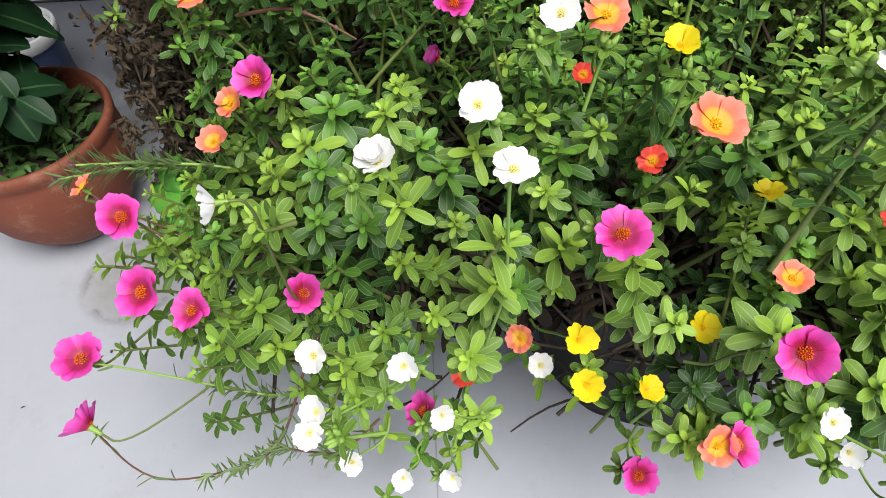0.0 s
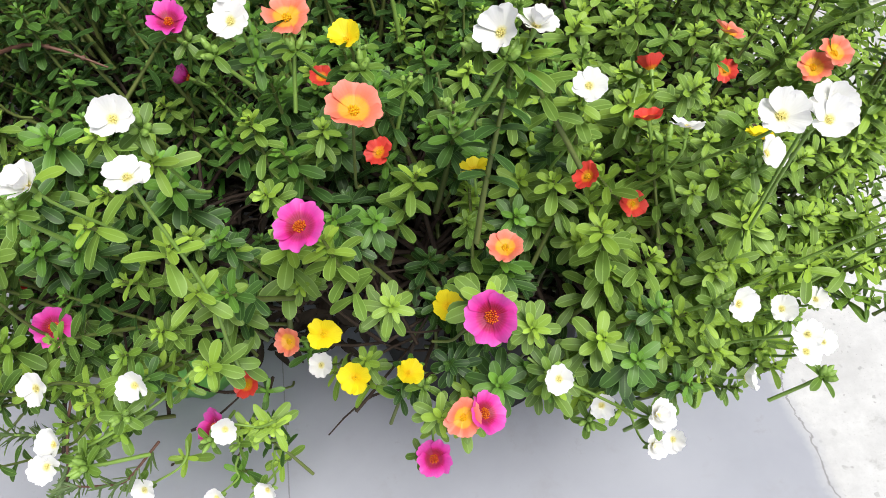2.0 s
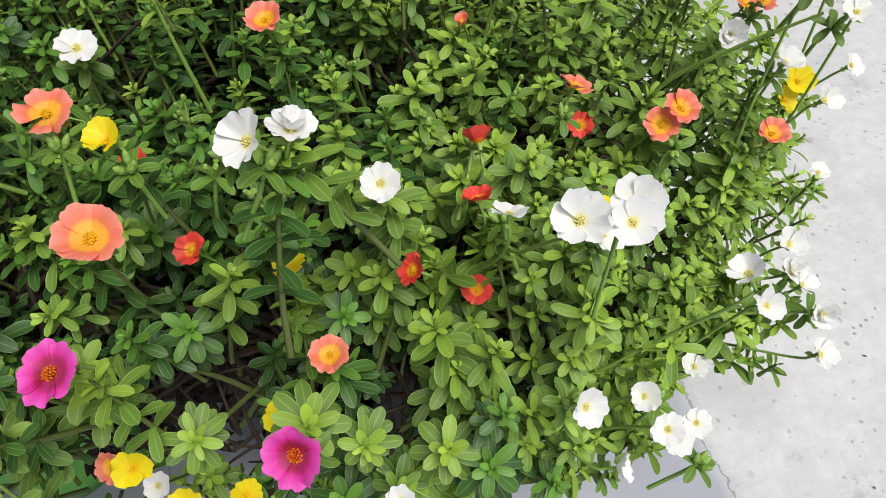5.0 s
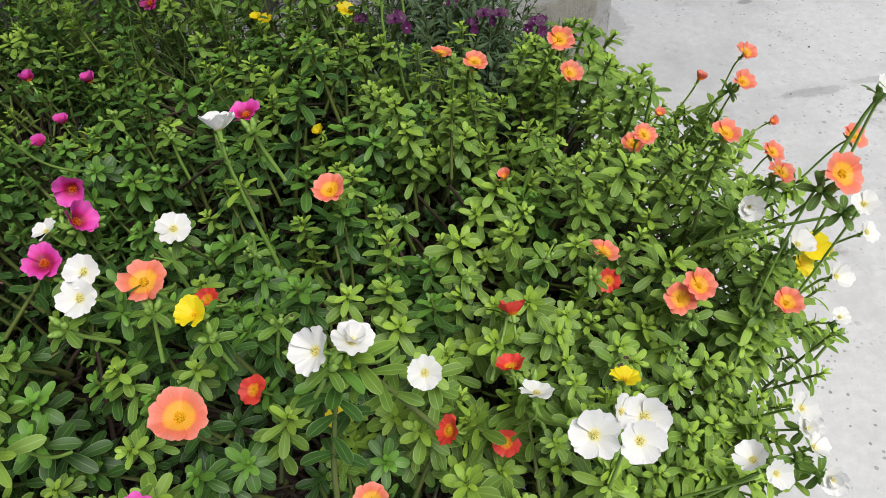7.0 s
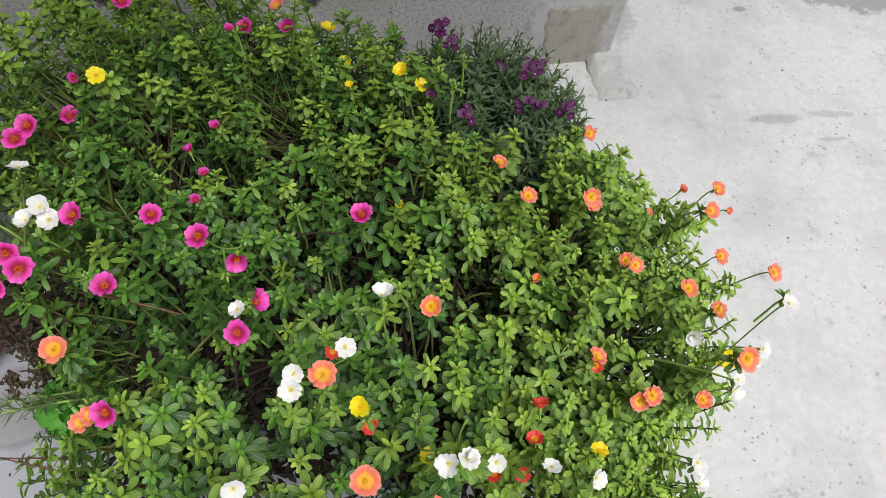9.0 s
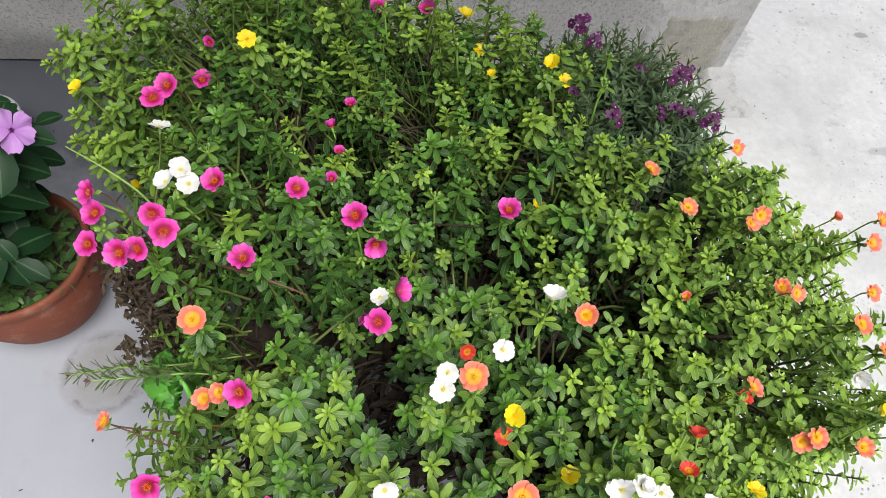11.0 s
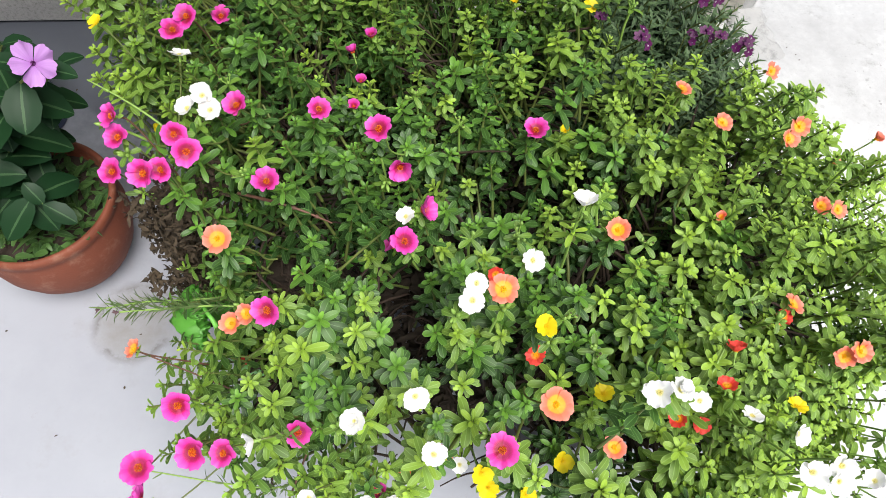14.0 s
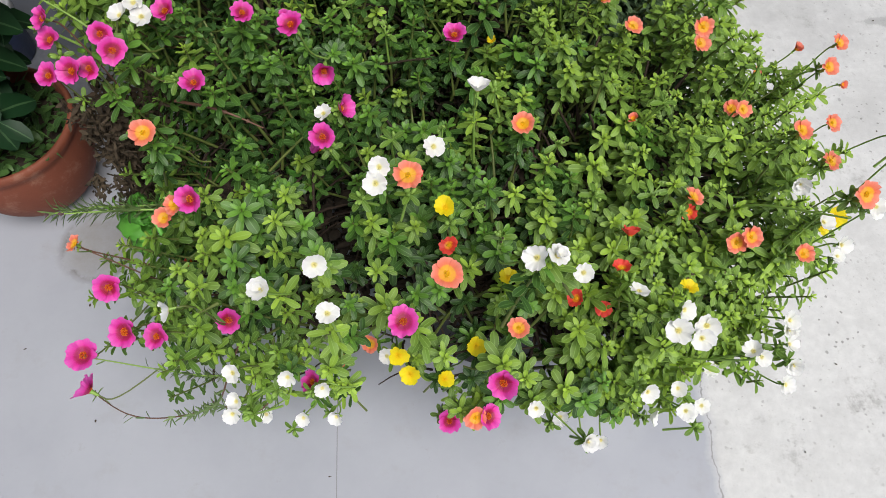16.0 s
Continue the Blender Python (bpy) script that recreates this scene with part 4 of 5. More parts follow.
def build_flowers():
    rng = random.Random(21)
    petals = {(c, f[0]): [petal_mesh("petal", PETALS[c], f[1], f[2], f[3], f[4], s) for s in (0.4, 2.1, 3.7)] for c in ("pink", "white", "yellow", "orange", "red") for f in FORMS}
    stamens = {c: stamens_mesh("flower_centre", STAMENS[c], 0.003 if c == "pink" else 0.0022, 3, 34 if c == "pink" else 14 if c == "white" else 22, 0.003 if c == "pink" else 0.0025) for c in ("pink", "white", "yellow", "orange", "red")}
    buds = [bud_mesh(rng) for _ in range(4)]
    leafy_collars = {mat.name: [make_shoot(rng, 0.017, 0.0065, 5, 0.006, 2, 50, 5, 0.3, 0.002).mesh("leafy_shoot", (mat, STEM)) for _ in range(4)] for mat in TONES}
    under = {mat.name: [p.mesh("leafy_shoot", (mat, STEM)) for p in ROUND_SHOOTS] for mat in TONES}
    for colour, spots in FLOWER_SPOTS:
        for at in spots:
            at = Vector(at)
            k = owner(at)
            base = Vector(PLANTS[k][0])
            way = outward(at, 1.0).normalized() * 0.45 + Vector((rng.uniform(-0.42, 0.42), -0.36 + rng.uniform(-0.4, 0.34), 0.7))
            size = flower_size(colour, at, rng)
            form = rng.choice({"pink": ("wide", "open", "wide"), "white": ("cupped", "open", "open"), "yellow": ("cupped", "cupped", "open")}.get(colour, ("open", "loose", "wide")))
            key = tuple(round(c, 3) for c in at)
            small = HALF_OPEN.get(key)
            if small:
                size, form = small, "cupped"
            if key in FACING:
                way = Vector(FACING[key])
                if way.z < 0.56 or at.z > 0.53:
                    form = "bell"
            way.normalize()
            spot_seen = at
            at = at - way * 0.0035 * size
            m = turned(way, at, rng.uniform(0, 6.3), size)
            flower = obj("flower", CALYX, plants[k], Matrix.Translation(-base) @ m, colour + " five-petalled flower")
            double = colour == "white" and rng.random() < 0.1
            for i in range(5):
                mesh = petals[colour, form][rng.randrange(3)]
                obj("petal", mesh, flower, Matrix.Rotation(i * 1.2566 + rng.uniform(-0.1, 0.1), 4, "Z") @ Matrix.Rotation(rng.uniform(-0.2, 0.12) - (0.35 if small else 0), 4, "Y") @ Matrix.Rotation(rng.uniform(-0.12, 0.12), 4, "X") @ Matrix.Translation((0, 0, 0.0002 * i)) @ Matrix.Diagonal((rng.uniform(0.92, 1.06), rng.uniform(0.92, 1.04), 1, 1)))
            if double:
                for i in range(5):
                    obj("petal", petals[colour, "cupped"][i % 2], flower, Matrix.Translation((0, 0, 0.001)) @ Matrix.Rotation(i * 1.2566 + 0.6, 4, "Z") @ Matrix.Rotation(-0.5, 4, "Y") @ Matrix.Scale(0.75, 4))
            obj("flower_centre", stamens[colour], flower, None, "tuft of fine stamens")
            # its stalk, back into the leaves
            back = m @ Vector((0, 0, -0.006))
            turn = math.atan2(at.y - HEART[1], at.x - HEART[0])
            share = math.hypot(at.x - HEART[0], at.y - HEART[1]) / reach(turn)
            foot = at + Vector((rng.uniform(-0.03, 0.03), rng.uniform(0.03, 0.07), -0.09))
            if share > 0.93:
                foot = spot(turn + rng.uniform(-0.1, 0.1), rng.uniform(0.84, 0.94), 0.08)
                foot.z = min(foot.z, at.z - (0.06 if at.z > 0.38 else 0.02)) if at.z > 0.3 else at.z - 0.005
            knee = m @ Vector((0, 0, -0.02))
            p = Piece()
            way_pts = [back, knee, knee.lerp(foot, 0.4) + Vector((rng.uniform(-0.008, 0.008), rng.uniform(0, 0.008), -0.012)), knee.lerp(foot, 0.75) + Vector((rng.uniform(-0.006, 0.006), 0, -0.01)), foot]
            line = np.array([tuple(q - base) for q in way_pts])
            for _ in range(3):
                line = np.concatenate((line[:1], np.stack((line[:-1] * 0.75 + line[1:] * 0.25, line[:-1] * 0.25 + line[1:] * 0.75), 1).reshape(-1, 3), line[-1:]))
            tube(p, line[::2], 0.0008, 0.0011, 6, 0)
            obj("flower_stalk", p.mesh("flower_stalk", (STALK if rng.random() < 0.85 and at.x > -0.05 or at.x > 0.3 else STEM if rng.random() < 0.75 or at.x > -0.05 else WOOD,)), plants[k])
            green = TONES[tone(at, rng)].name
            collar = leafy_collars[green][rng.randrange(4)]
            others = [Vector(q) for _, more in FLOWER_SPOTS for q in more if (Vector(q) - spot_seen).length > 0.001]
            if share < 0.93 and rng.random() < 0.8:
                q = at - way.normalized() * rng.uniform(0.012, 0.022) + Vector((rng.uniform(-0.008, 0.008), rng.uniform(-0.002, 0.012), 0))
                if not any(hides(q, o) for o in others):
                    obj("leafy_shoot", under[green][rng.randrange(len(ROUND_SHOOTS))], plants[k], Matrix.Translation(-base) @ turned(way + Vector((0, 0.3, 0.2)), q, rng.uniform(0, 6), rng.uniform(0.8, 1.1)))
            for s in ((0.6, 0.85) if at.x < -0.12 and at.z < 0.31 else (0.7,) if at.z < 0.25 else (0.1, 0.22, 0.34, 0.46, 0.58, 0.7, 0.82, 0.94) if at.x > 0.42 and share > 0.93 else (0.12, 0.35, 0.55, 0.75, 0.9) if share > 0.93 else (0.15,)):
                q = knee.lerp(foot, s) + Vector((0, 0, -0.012))
                if not over_lip(q) and not any(hides(q, o) for o in others):
                    obj("leafy_shoot", collar, plants[k], Matrix.Translation(-base) @ turned(way + Vector((rng.uniform(-0.5, 0.5), rng.uniform(-0.5, 0.5), 0.2)), q, rng.uniform(0, 6), rng.uniform(0.8, 1.25)))
            if rng.random() < 0.45:
                b = at + Vector((rng.uniform(-0.014, 0.014), rng.uniform(-0.014, 0.014), -0.012))
                obj("bud", rng.choice(buds), plants[k], Matrix.Translation(-base) @ turned(way + Vector((rng.uniform(-0.4, 0.4), rng.uniform(-0.4, 0.4), 0)), b, rng.uniform(0, 6), 0.9))


FLOWER_SPOTS = (("pink", PINK_A), ("pink", PINK_B), ("white", WHITE_A), ("white", WHITE_B), ("yellow", YELLOW), ("orange", ORANGE_A), ("orange", ORANGE_B), ("red", RED))
build_shoots()
build_flowers()


# ---- grow bags under the bush ----
def build_lip(bag, radius, high):
    """The bag's mouth turned outward in three crumpled folds where the leaves part."""
    for k, (start, end, drop, out) in enumerate(((184, 207, 0.0, 0.018), (190, 215, 0.012, 0.026), (196, 220, 0.023, 0.018))):
        bm = bmesh.new()
        cols, rows = 26, 7
        rings = []
        for r in range(rows + 1):
            turn = math.pi * 1.15 * r / rows
            row = []
            for c in range(cols + 1):
                u = c / cols
                a = radians(start + (end - start) * u)
                full = math.sin(math.pi * u) ** 0.6
                crease = 1.4 * noise.noise(Vector((u * 7 + r * 0.5, r * 0.7, 3.0 + k * 5)))
                d = radius + 0.008 + 0.004 * k + out * full * math.sin(turn) + 0.004 * crease
                z = high - drop + (0.011 * math.cos(turn) + 0.004) * (0.3 + 0.7 * full) + 0.004 * crease
                row.append(bm.verts.new((d * math.cos(a), d * math.sin(a), z)))
            rings.append(row)
        for lo, hi in zip(rings, rings[1:]):
            for c in range(cols):
                bm.faces.new((lo[c], lo[c + 1], hi[c + 1], hi[c]))
        bmesh.ops.solidify(bm, geom=bm.faces[:], thickness=0.0006)
        part("folded_lip", bm, BAG, bag, "bright green folded plastic edge")


def build_bag(at, radius, high, seed):
    bag = thing("grow_bag", (at[0], at[1], 0), "crumpled bright green plastic grow bag full of soil" if seed == 1 else "crumpled black plastic grow bag hidden under leaves", "planter", "grow bags")
    bm = bmesh.new()
    around, up = 64, 10
    rings = []
    for outer in (True, False):
        for k in range(up + 1):
            s = k / up if outer else 1 - 0.25 * k / up
            ring = []
            for i in range(around):
                a = 2 * math.pi * i / around
                fold = 0.006 * math.sin(a * 9 + seed + s * 2) + 0.01 * noise.noise(Vector((math.cos(a) * 3, math.sin(a) * 3, s * 4 + seed)))
                r = radius * (0.62 + 0.38 * s if seed == 1 else 0.9 + 0.12 * s) + fold * (0.3 + s) - (0.0 if outer else 0.004)
                rim = 0.8 + 0.2 * math.exp(-(((math.degrees(a) - 200) / 30) ** 2)) if seed == 1 else 1.0
                z = high * rim * s + (0.008 * noise.noise(Vector((math.cos(a) * 2, math.sin(a) * 2, seed))) if s > 0.9 else 0)
                ring.append(bm.verts.new((r * math.cos(a), r * math.sin(a), z)))
            rings.append(ring)
    for lo, hi in zip(rings, rings[1:]):
        for i in range(around):
            bm.faces.new((lo[i], lo[(i + 1) % around], hi[(i + 1) % around], hi[i]))
    bm.faces.new(rings[0][::-1])
    part("bag", bm, BAG if seed == 1 else BAG_BLACK, bag)
    bm = bmesh.new()
    bmesh.ops.create_circle(bm, cap_ends=True, segments=40, radius=radius * (0.88 if seed == 1 else 0.97))
    bmesh.ops.subdivide_edges(bm, edges=bm.edges, cuts=1)
    soil = part("soil", bm, SOIL, bag)
    soil.location = (0, 0, high * 0.72)
    if seed == 1:
        build_lip(bag, radius, high)


for at, radius, seed in (((-0.105, 0.437), 0.096, 1), ((0.22, 0.43), 0.12, 2), ((0.12, 0.74), 0.15, 3)):
    build_bag(at, radius, 0.28 if seed == 1 else 0.2, seed)


# ---- terracotta pot and periwinkle ----
POT = (-0.5, 0.602)


def lathe(profile, around=72):
    bm = bmesh.new()
    rings = [[bm.verts.new((r * math.cos(2 * math.pi * i / around), r * math.sin(2 * math.pi * i / around), z)) for i in range(around)] for r, z in profile]
    for lo, hi in zip(rings, rings[1:]):
        for i in range(around):
            bm.faces.new((lo[i], lo[(i + 1) % around], hi[(i + 1) % around], hi[i]))
    bm.faces.new(rings[0][::-1])
    bm.faces.new(rings[-1])
    return bm


def build_pot():
    pot = thing("flower_pot", (*POT, 0), "round terracotta clay pot standing on grey cement", "pot")
    profile = ((0.05, 0.0), (0.055, 0.003), (0.0565, 0.008), (0.064, 0.014), (0.079, 0.032), (0.092, 0.056), (0.1015, 0.085), (0.1042, 0.112), (0.1025, 0.14), (0.1018, 0.148), (0.1042, 0.152), (0.1052, 0.16), (0.1035, 0.167), (0.0985, 0.168), (0.0958, 0.162), (0.0945, 0.12))
    part("body", lathe(profile), TERRACOTTA, pot)
    bm = bmesh.new()
    bmesh.ops.create_circle(bm, cap_ends=True, segments=48, radius=0.0955)
    soil = part("soil", bm, SOIL, pot)
    soil.location = (0, 0, 0.14)


build_pot()

def big_leaf(mesh_name, rng, long, wide, material, outline=ELLIPSE, curl=0.25):
    p = Piece()
    leaf(p, Matrix.Identity(4), long, wide, outline, curl, 0.1, rng.uniform(0, 0.35), 0, 0.02)
    return p.mesh(mesh_name, (material,))


def build_periwinkle():
    rng = random.Random(3)
    plant = thing("periwinkle_plant", (*POT, 0.14), "glossy dark green periwinkle with one mauve flower in clay pot", "plant")
    base = Vector((*POT, 0.14))
    meshes = [big_leaf("leaf", rng, rng.uniform(0.054, 0.068), rng.uniform(0.033, 0.041), LEAF_GLOSSY) for _ in range(5)]
    tips = ((-0.368, 0.6, 0.43), (-0.44, 0.66, 0.4), (-0.43, 0.545, 0.25), (-0.5, 0.6, 0.28), (-0.56, 0.58, 0.26), (-0.47, 0.69, 0.33), (-0.6, 0.66, 0.34), (-0.5, 0.54, 0.3), (-0.4, 0.67, 0.36))
    for tip in tips:
        tip = Vector(tip)
        root = base + Vector((rng.uniform(-0.02, 0.02), rng.uniform(-0.02, 0.02), -0.005))
        pts = [Vector(q) for q in bend_line(root, tip, ((tip.x - root.x) * -0.15, (tip.y - root.y) * -0.15, 0.03), 9)]
        p = Piece()
        tube(p, [tuple(q - base) for q in pts], 0.003, 0.0016, 7, 0)
        obj("stem", p.mesh("stem", (STEM,)), plant)
        for k in range(3, 9):
            way = (pts[k] - pts[k - 1]).normalized() * 0.5 + Vector((0, 0, 1))
            for i in range(2):
                spin = k * 1.571 + i * math.pi + rng.uniform(-0.3, 0.3)
                size = (0.62 if k == 8 else 1.0) * rng.uniform(0.8, 1.1)
                m = turned(way, pts[k] - base, spin, size) @ Matrix.Rotation(radians(rng.uniform(5, 40) if k == 8 else rng.uniform(-25, 20)), 4, "X")
                obj("leaf", rng.choice(meshes), plant, m)
    # the flower: five broad flat petals
    petal = petal_mesh("petal", PETALS["mauve"], 0.66, 0.08, 0.07, 0.03, 1.0, 0.0235)
    p = Piece()
    tube(p, [(0, 0, -0.022), (0, 0, -0.01), (0, 0, 0.0003)], 0.001, 0.0022, 8, 0)
    flower = obj("flower", p.mesh("flower", (STALK,)), plant, Matrix.Translation(-base) @ turned((0.5, -0.55, 0.8), (-0.361, 0.593, 0.445), 0.35), "single mauve flower with five broad petals")
    for i in range(5):
        obj("petal", petal, flower, Matrix.Rotation(i * 1.2566 + rng.uniform(-0.1, 0.1), 4, "Z") @ Matrix.Rotation(rng.uniform(-0.2, 0.25), 4, "Y") @ Matrix.Rotation(0.25, 4, "X") @ Matrix.Scale(rng.uniform(0.9, 1.08), 4))
    obj("flower_centre", stamens_mesh("flower_centre", PETALS["purple"], 0.0008, 4), flower)


def build_weeds():
    rng = random.Random(8)
    p = Piece()
    for i in range(520):
        a, d = rng.uniform(0, 6.3), 0.088 * math.sqrt(rng.random())
        at = (d * math.cos(a), d * math.sin(a), rng.uniform(0.0, 0.02))
        slim = rng.random() < 0.35
        long = (rng.uniform(0.02, 0.05) if i > 5 else rng.uniform(0.07, 0.1)) if slim else rng.uniform(0.009, 0.022)
        leaf(p, leaf_pose(rng.uniform(0, 6.3), rng.uniform(55, 78) if long > 0.03 else rng.uniform(5, 60), at if long < 0.03 else (at[0] * 0.6, at[1] * 0.6, at[2])), long, long * (0.1 if slim else 0.5), LANCE if slim else SPATULATE, 0.4, 0.1, rng.random() * 0.8, 0)
    weeds = obj("weed_mat", p.mesh("weed_mat", (WEED,)), None, Matrix.Translation((*POT, 0.142)))
    tagged(weeds, "small green weeds and grass covering the soil of the clay pot", "weeds", kind="stuff")


def build_verbena():
    rng = random.Random(14)
    base = Vector((0.32, 0.78, 0.0))
    plant = thing("verbena_plant", base, "dark green verbena with small purple flower heads by the wall", "plant")
    shoots = []
    for _ in range(6):
        p = Piece()
        for k in range(11):
            z = -k * 0.0085
            for i in range(3):
                size = 0.5 + 0.5 * min(1, k / 3)
                long = 0.02 * size * rng.uniform(0.8, 1.15)
                leaf(p, leaf_pose((k * 3 + i) * 2.4, 62 - 50 * min(1, k / 6) + rng.uniform(-12, 12), (0, 0, z)), long, long * 0.24, LANCE, 0.35, 0.12, max(0, 0.8 - k * 0.12), 0)
        tube(p, [(0, 0, 0), (0.002, 0, -0.05), (0, 0.003, -0.12)], 0.0008, 0.0014, 5, 1)
        shoots.append(p.done())
    joined, placed = Piece(), []
    for _ in range(4000):
        a, d = rng.uniform(0, 6.3), math.sqrt(rng.random())
        at = Vector((base.x + 0.175 * d * math.cos(a), base.y + 0.2 * d * math.sin(a) + 0.015, 0))
        at.z = 0.395 - 0.13 * d ** 3 - rng.uniform(0, 0.1)
        if any((at - q).length < 0.0245 for q in placed):
            continue
        placed.append(at)
        way = Vector((math.cos(a) * d * 0.8, math.sin(a) * d * 0.8, 1)) + Vector((rng.uniform(-0.35, 0.35), rng.uniform(-0.35, 0.35), 0))
        joined.add_piece(rng.choice(shoots), Matrix.Translation(-base) @ turned(way, at, rng.uniform(0, 6), rng.uniform(0.85, 1.25)))
        tube(joined, bend_line((rng.uniform(-0.05, 0.05), rng.uniform(-0.05, 0.05), 0.0), tuple(at - base - way.normalized() * 0.1), (0, 0, 0.02)), 0.002, 0.0012, 5, 1)
    tagged(obj("foliage", joined.mesh("foliage", (LEAF_DARK, STEM)), plant), "narrow dark leaves", kind="stuff")
    # flower heads, each a ring of small florets with a pale eye
    white = PETALS["white"]
    for at in PURPLE + ((0.385, 0.79, 0.405), (0.262, 0.893, 0.382), (0.355, 0.745, 0.38), (0.425, 0.745, 0.37)):
        at = Vector(at)
        head = Piece()
        for i in range(rng.randint(2, 5)):
            a, d = i * 2.4, 0.0055 * math.sqrt(i)
            m = turned((d * math.cos(a) * 90, d * math.sin(a) * 90 - 0.3, 1), (d * math.cos(a), d * math.sin(a), 0.003 - d * 0.5), rng.uniform(0, 6))
            for j in range(5):
                leaf(head, m @ leaf_pose(j * 1.2566, 12), 0.0056, 0.0042, SPATULATE, 0.05, 0.05, 0.5, 0)
            tube(head, [tuple(m @ Vector((0, 0, -0.004))), tuple(m @ Vector((0, 0, 0.0))), tuple(m @ Vector((0, 0, 0.0008)))], 0.0006, 0.0009, 6, 1)
        tube(head, [(0, 0, 0), (0, 0.002, -0.02), (0.002, 0.006, -0.06)], 0.001, 0.0013, 5, 2)
        obj("flower_head", head.mesh("flower_head", (PETALS["purple"], white, STEM)), plant, Matrix.Translation(at - base) @ turned((rng.uniform(-0.2, 0.4), -0.4, 1), (0, 0, 0), 0, rng.uniform(0.9, 1.25)), "cluster of tiny deep purple florets")


def build_grass():
    rng = random.Random(17)
    base = Vector((0.0, 0.78, 0.27))
    tuft = thing("grass_tuft", base, "tuft of long thin green grass blades among the flowers", "grass")
    p = Piece()
    for i in range(110):
        a = rng.uniform(0, 6.3)
        lean = rng.uniform(0.1, 0.8)
        long = rng.uniform(0.12, 0.22)
        root = np.array((rng.uniform(-0.07, 0.09), rng.uniform(-0.06, 0.06), 0))
        pts = [root + np.array((math.cos(a) * lean * long * s * s, math.sin(a) * lean * long * s * s, long * s * (1 - 0.35 * lean * s))) for s in (0, 0.25, 0.5, 0.75, 1.0)]
        side = np.array((-math.sin(a), math.cos(a), 0)) * rng.uniform(0.0009, 0.0018)
        v, rib = [], []
        for k, q in enumerate(pts):
            w = 1 - 0.22 * k
            v += [q - side * w, q + np.array((0, 0, -0.0004)), q + side * w]
            rib += [0.8, 0.3, 0.8]
        f = [(k * 3 + c, k * 3 + c + 1, k * 3 + c + 4, k * 3 + c + 3) for k in range(4) for c in range(2)]
        p.put(v, f, rib, rng.random(), 0)
    tagged(obj("grass", p.mesh("grass", (GRASS,)), tuft), "thin arching blades", kind="stuff")


def build_dry_plant():
    rng = random.Random(23)
    base = Vector((-0.19, 0.46, 0.0))
    plant = thing("dead_plant", base, "dried brown withered plant with curled dead leaves", "plant")
    leaves = Piece()
    for i in range(30):
        high = rng.uniform(0.19, 0.4)
        tip = Vector((-0.226 + rng.gauss(0, 0.017), 0.472 + rng.gauss(0, 0.02), high))
        p = Piece()
        pts = bend_line((rng.uniform(-0.01, 0.01), rng.uniform(-0.01, 0.01), 0), tuple(tip - base), (rng.uniform(-0.02, 0.02), rng.uniform(-0.02, 0.02), 0.03), 8)
        tube(p, pts, 0.002, 0.0008, 5, 0)
        obj("twig", p.mesh("twig", (DRY,)), plant)
        knots = [pts[k] + np.array([rng.gauss(0, 0.008) for _ in range(3)]) for k in (4, 5, 6, 6, 7, 7)]
        for k in range(95):
            q = rng.choice(knots) + np.array([rng.gauss(0, 0.0055) for _ in range(3)])
            leaf(leaves, Matrix.Translation(q) @ Matrix.Rotation(rng.uniform(0, 6.3), 4, "Z") @ Matrix.Rotation(rng.uniform(-1.5, 1.5), 4, "X") @ Matrix.Rotation(rng.uniform(-1, 1), 4, "Y"), rng.uniform(0.005, 0.0095), rng.uniform(0.003, 0.006), ELLIPSE, rng.uniform(-1.8, 1.8), rng.uniform(-1.1, 1.1), 0, 0, 0.2)
    tagged(obj("dead_leaves", leaves.mesh("dead_leaves", (DRY,)), plant), "curled brown leaves", kind="stuff")


def needle_stem(plant, base, line, rng, material, leaves=46, long=0.018, thick=0.0014, tufts=()):
    """A trailing stem with narrow fleshy leaves and a withered bud at its end."""
    pts = np.array(line, float) - np.array(base)
    t = np.linspace(0, len(pts) - 1, 28)
    fine = np.stack([np.interp(t, np.arange(len(pts)), pts[:, i]) for i in range(3)], 1)
    for _ in range(4):
        fine[1:-1] = (fine[:-2] + fine[1:-1] * 2 + fine[2:]) / 4
    p = Piece()
    tube(p, fine, thick, thick * 0.6, 6, 1)
    for i in range(leaves):
        s = min(26.9, max(0.5, rng.gauss(rng.choice(tufts) * 27, 1.3))) if tufts and rng.random() < 0.75 else rng.uniform(1.0, 26.9)
        k = int(s)
        q = fine[k] + (fine[k + 1] - fine[k]) * (s - k)
        way = Vector(fine[k + 1] - fine[k]).normalized()
        m = turned(way, q, rng.uniform(0, 6.3)) @ Matrix.Rotation(radians(rng.uniform(28, 52)), 4, "X")
        leaf(p, m, long * rng.uniform(0.7, 1.2), 0.0021, NEEDLE, rng.uniform(-0.3, 0.3), 0.3, rng.random(), 0)
    for i in range(7):
        m = turned(Vector(fine[-1] - fine[-2]), fine[-1], i * 2.4) @ Matrix.Rotation(radians(rng.uniform(40, 80)), 4, "X")
        leaf(p, m, rng.uniform(0.004, 0.007), 0.0026, LANCE, rng.uniform(-0.6, 0.6), 0.4, 0, 2)
    obj("trailing_stem", p.mesh("trailing_stem", (NEEDLE_LEAF, material, WITHERED)), plant)


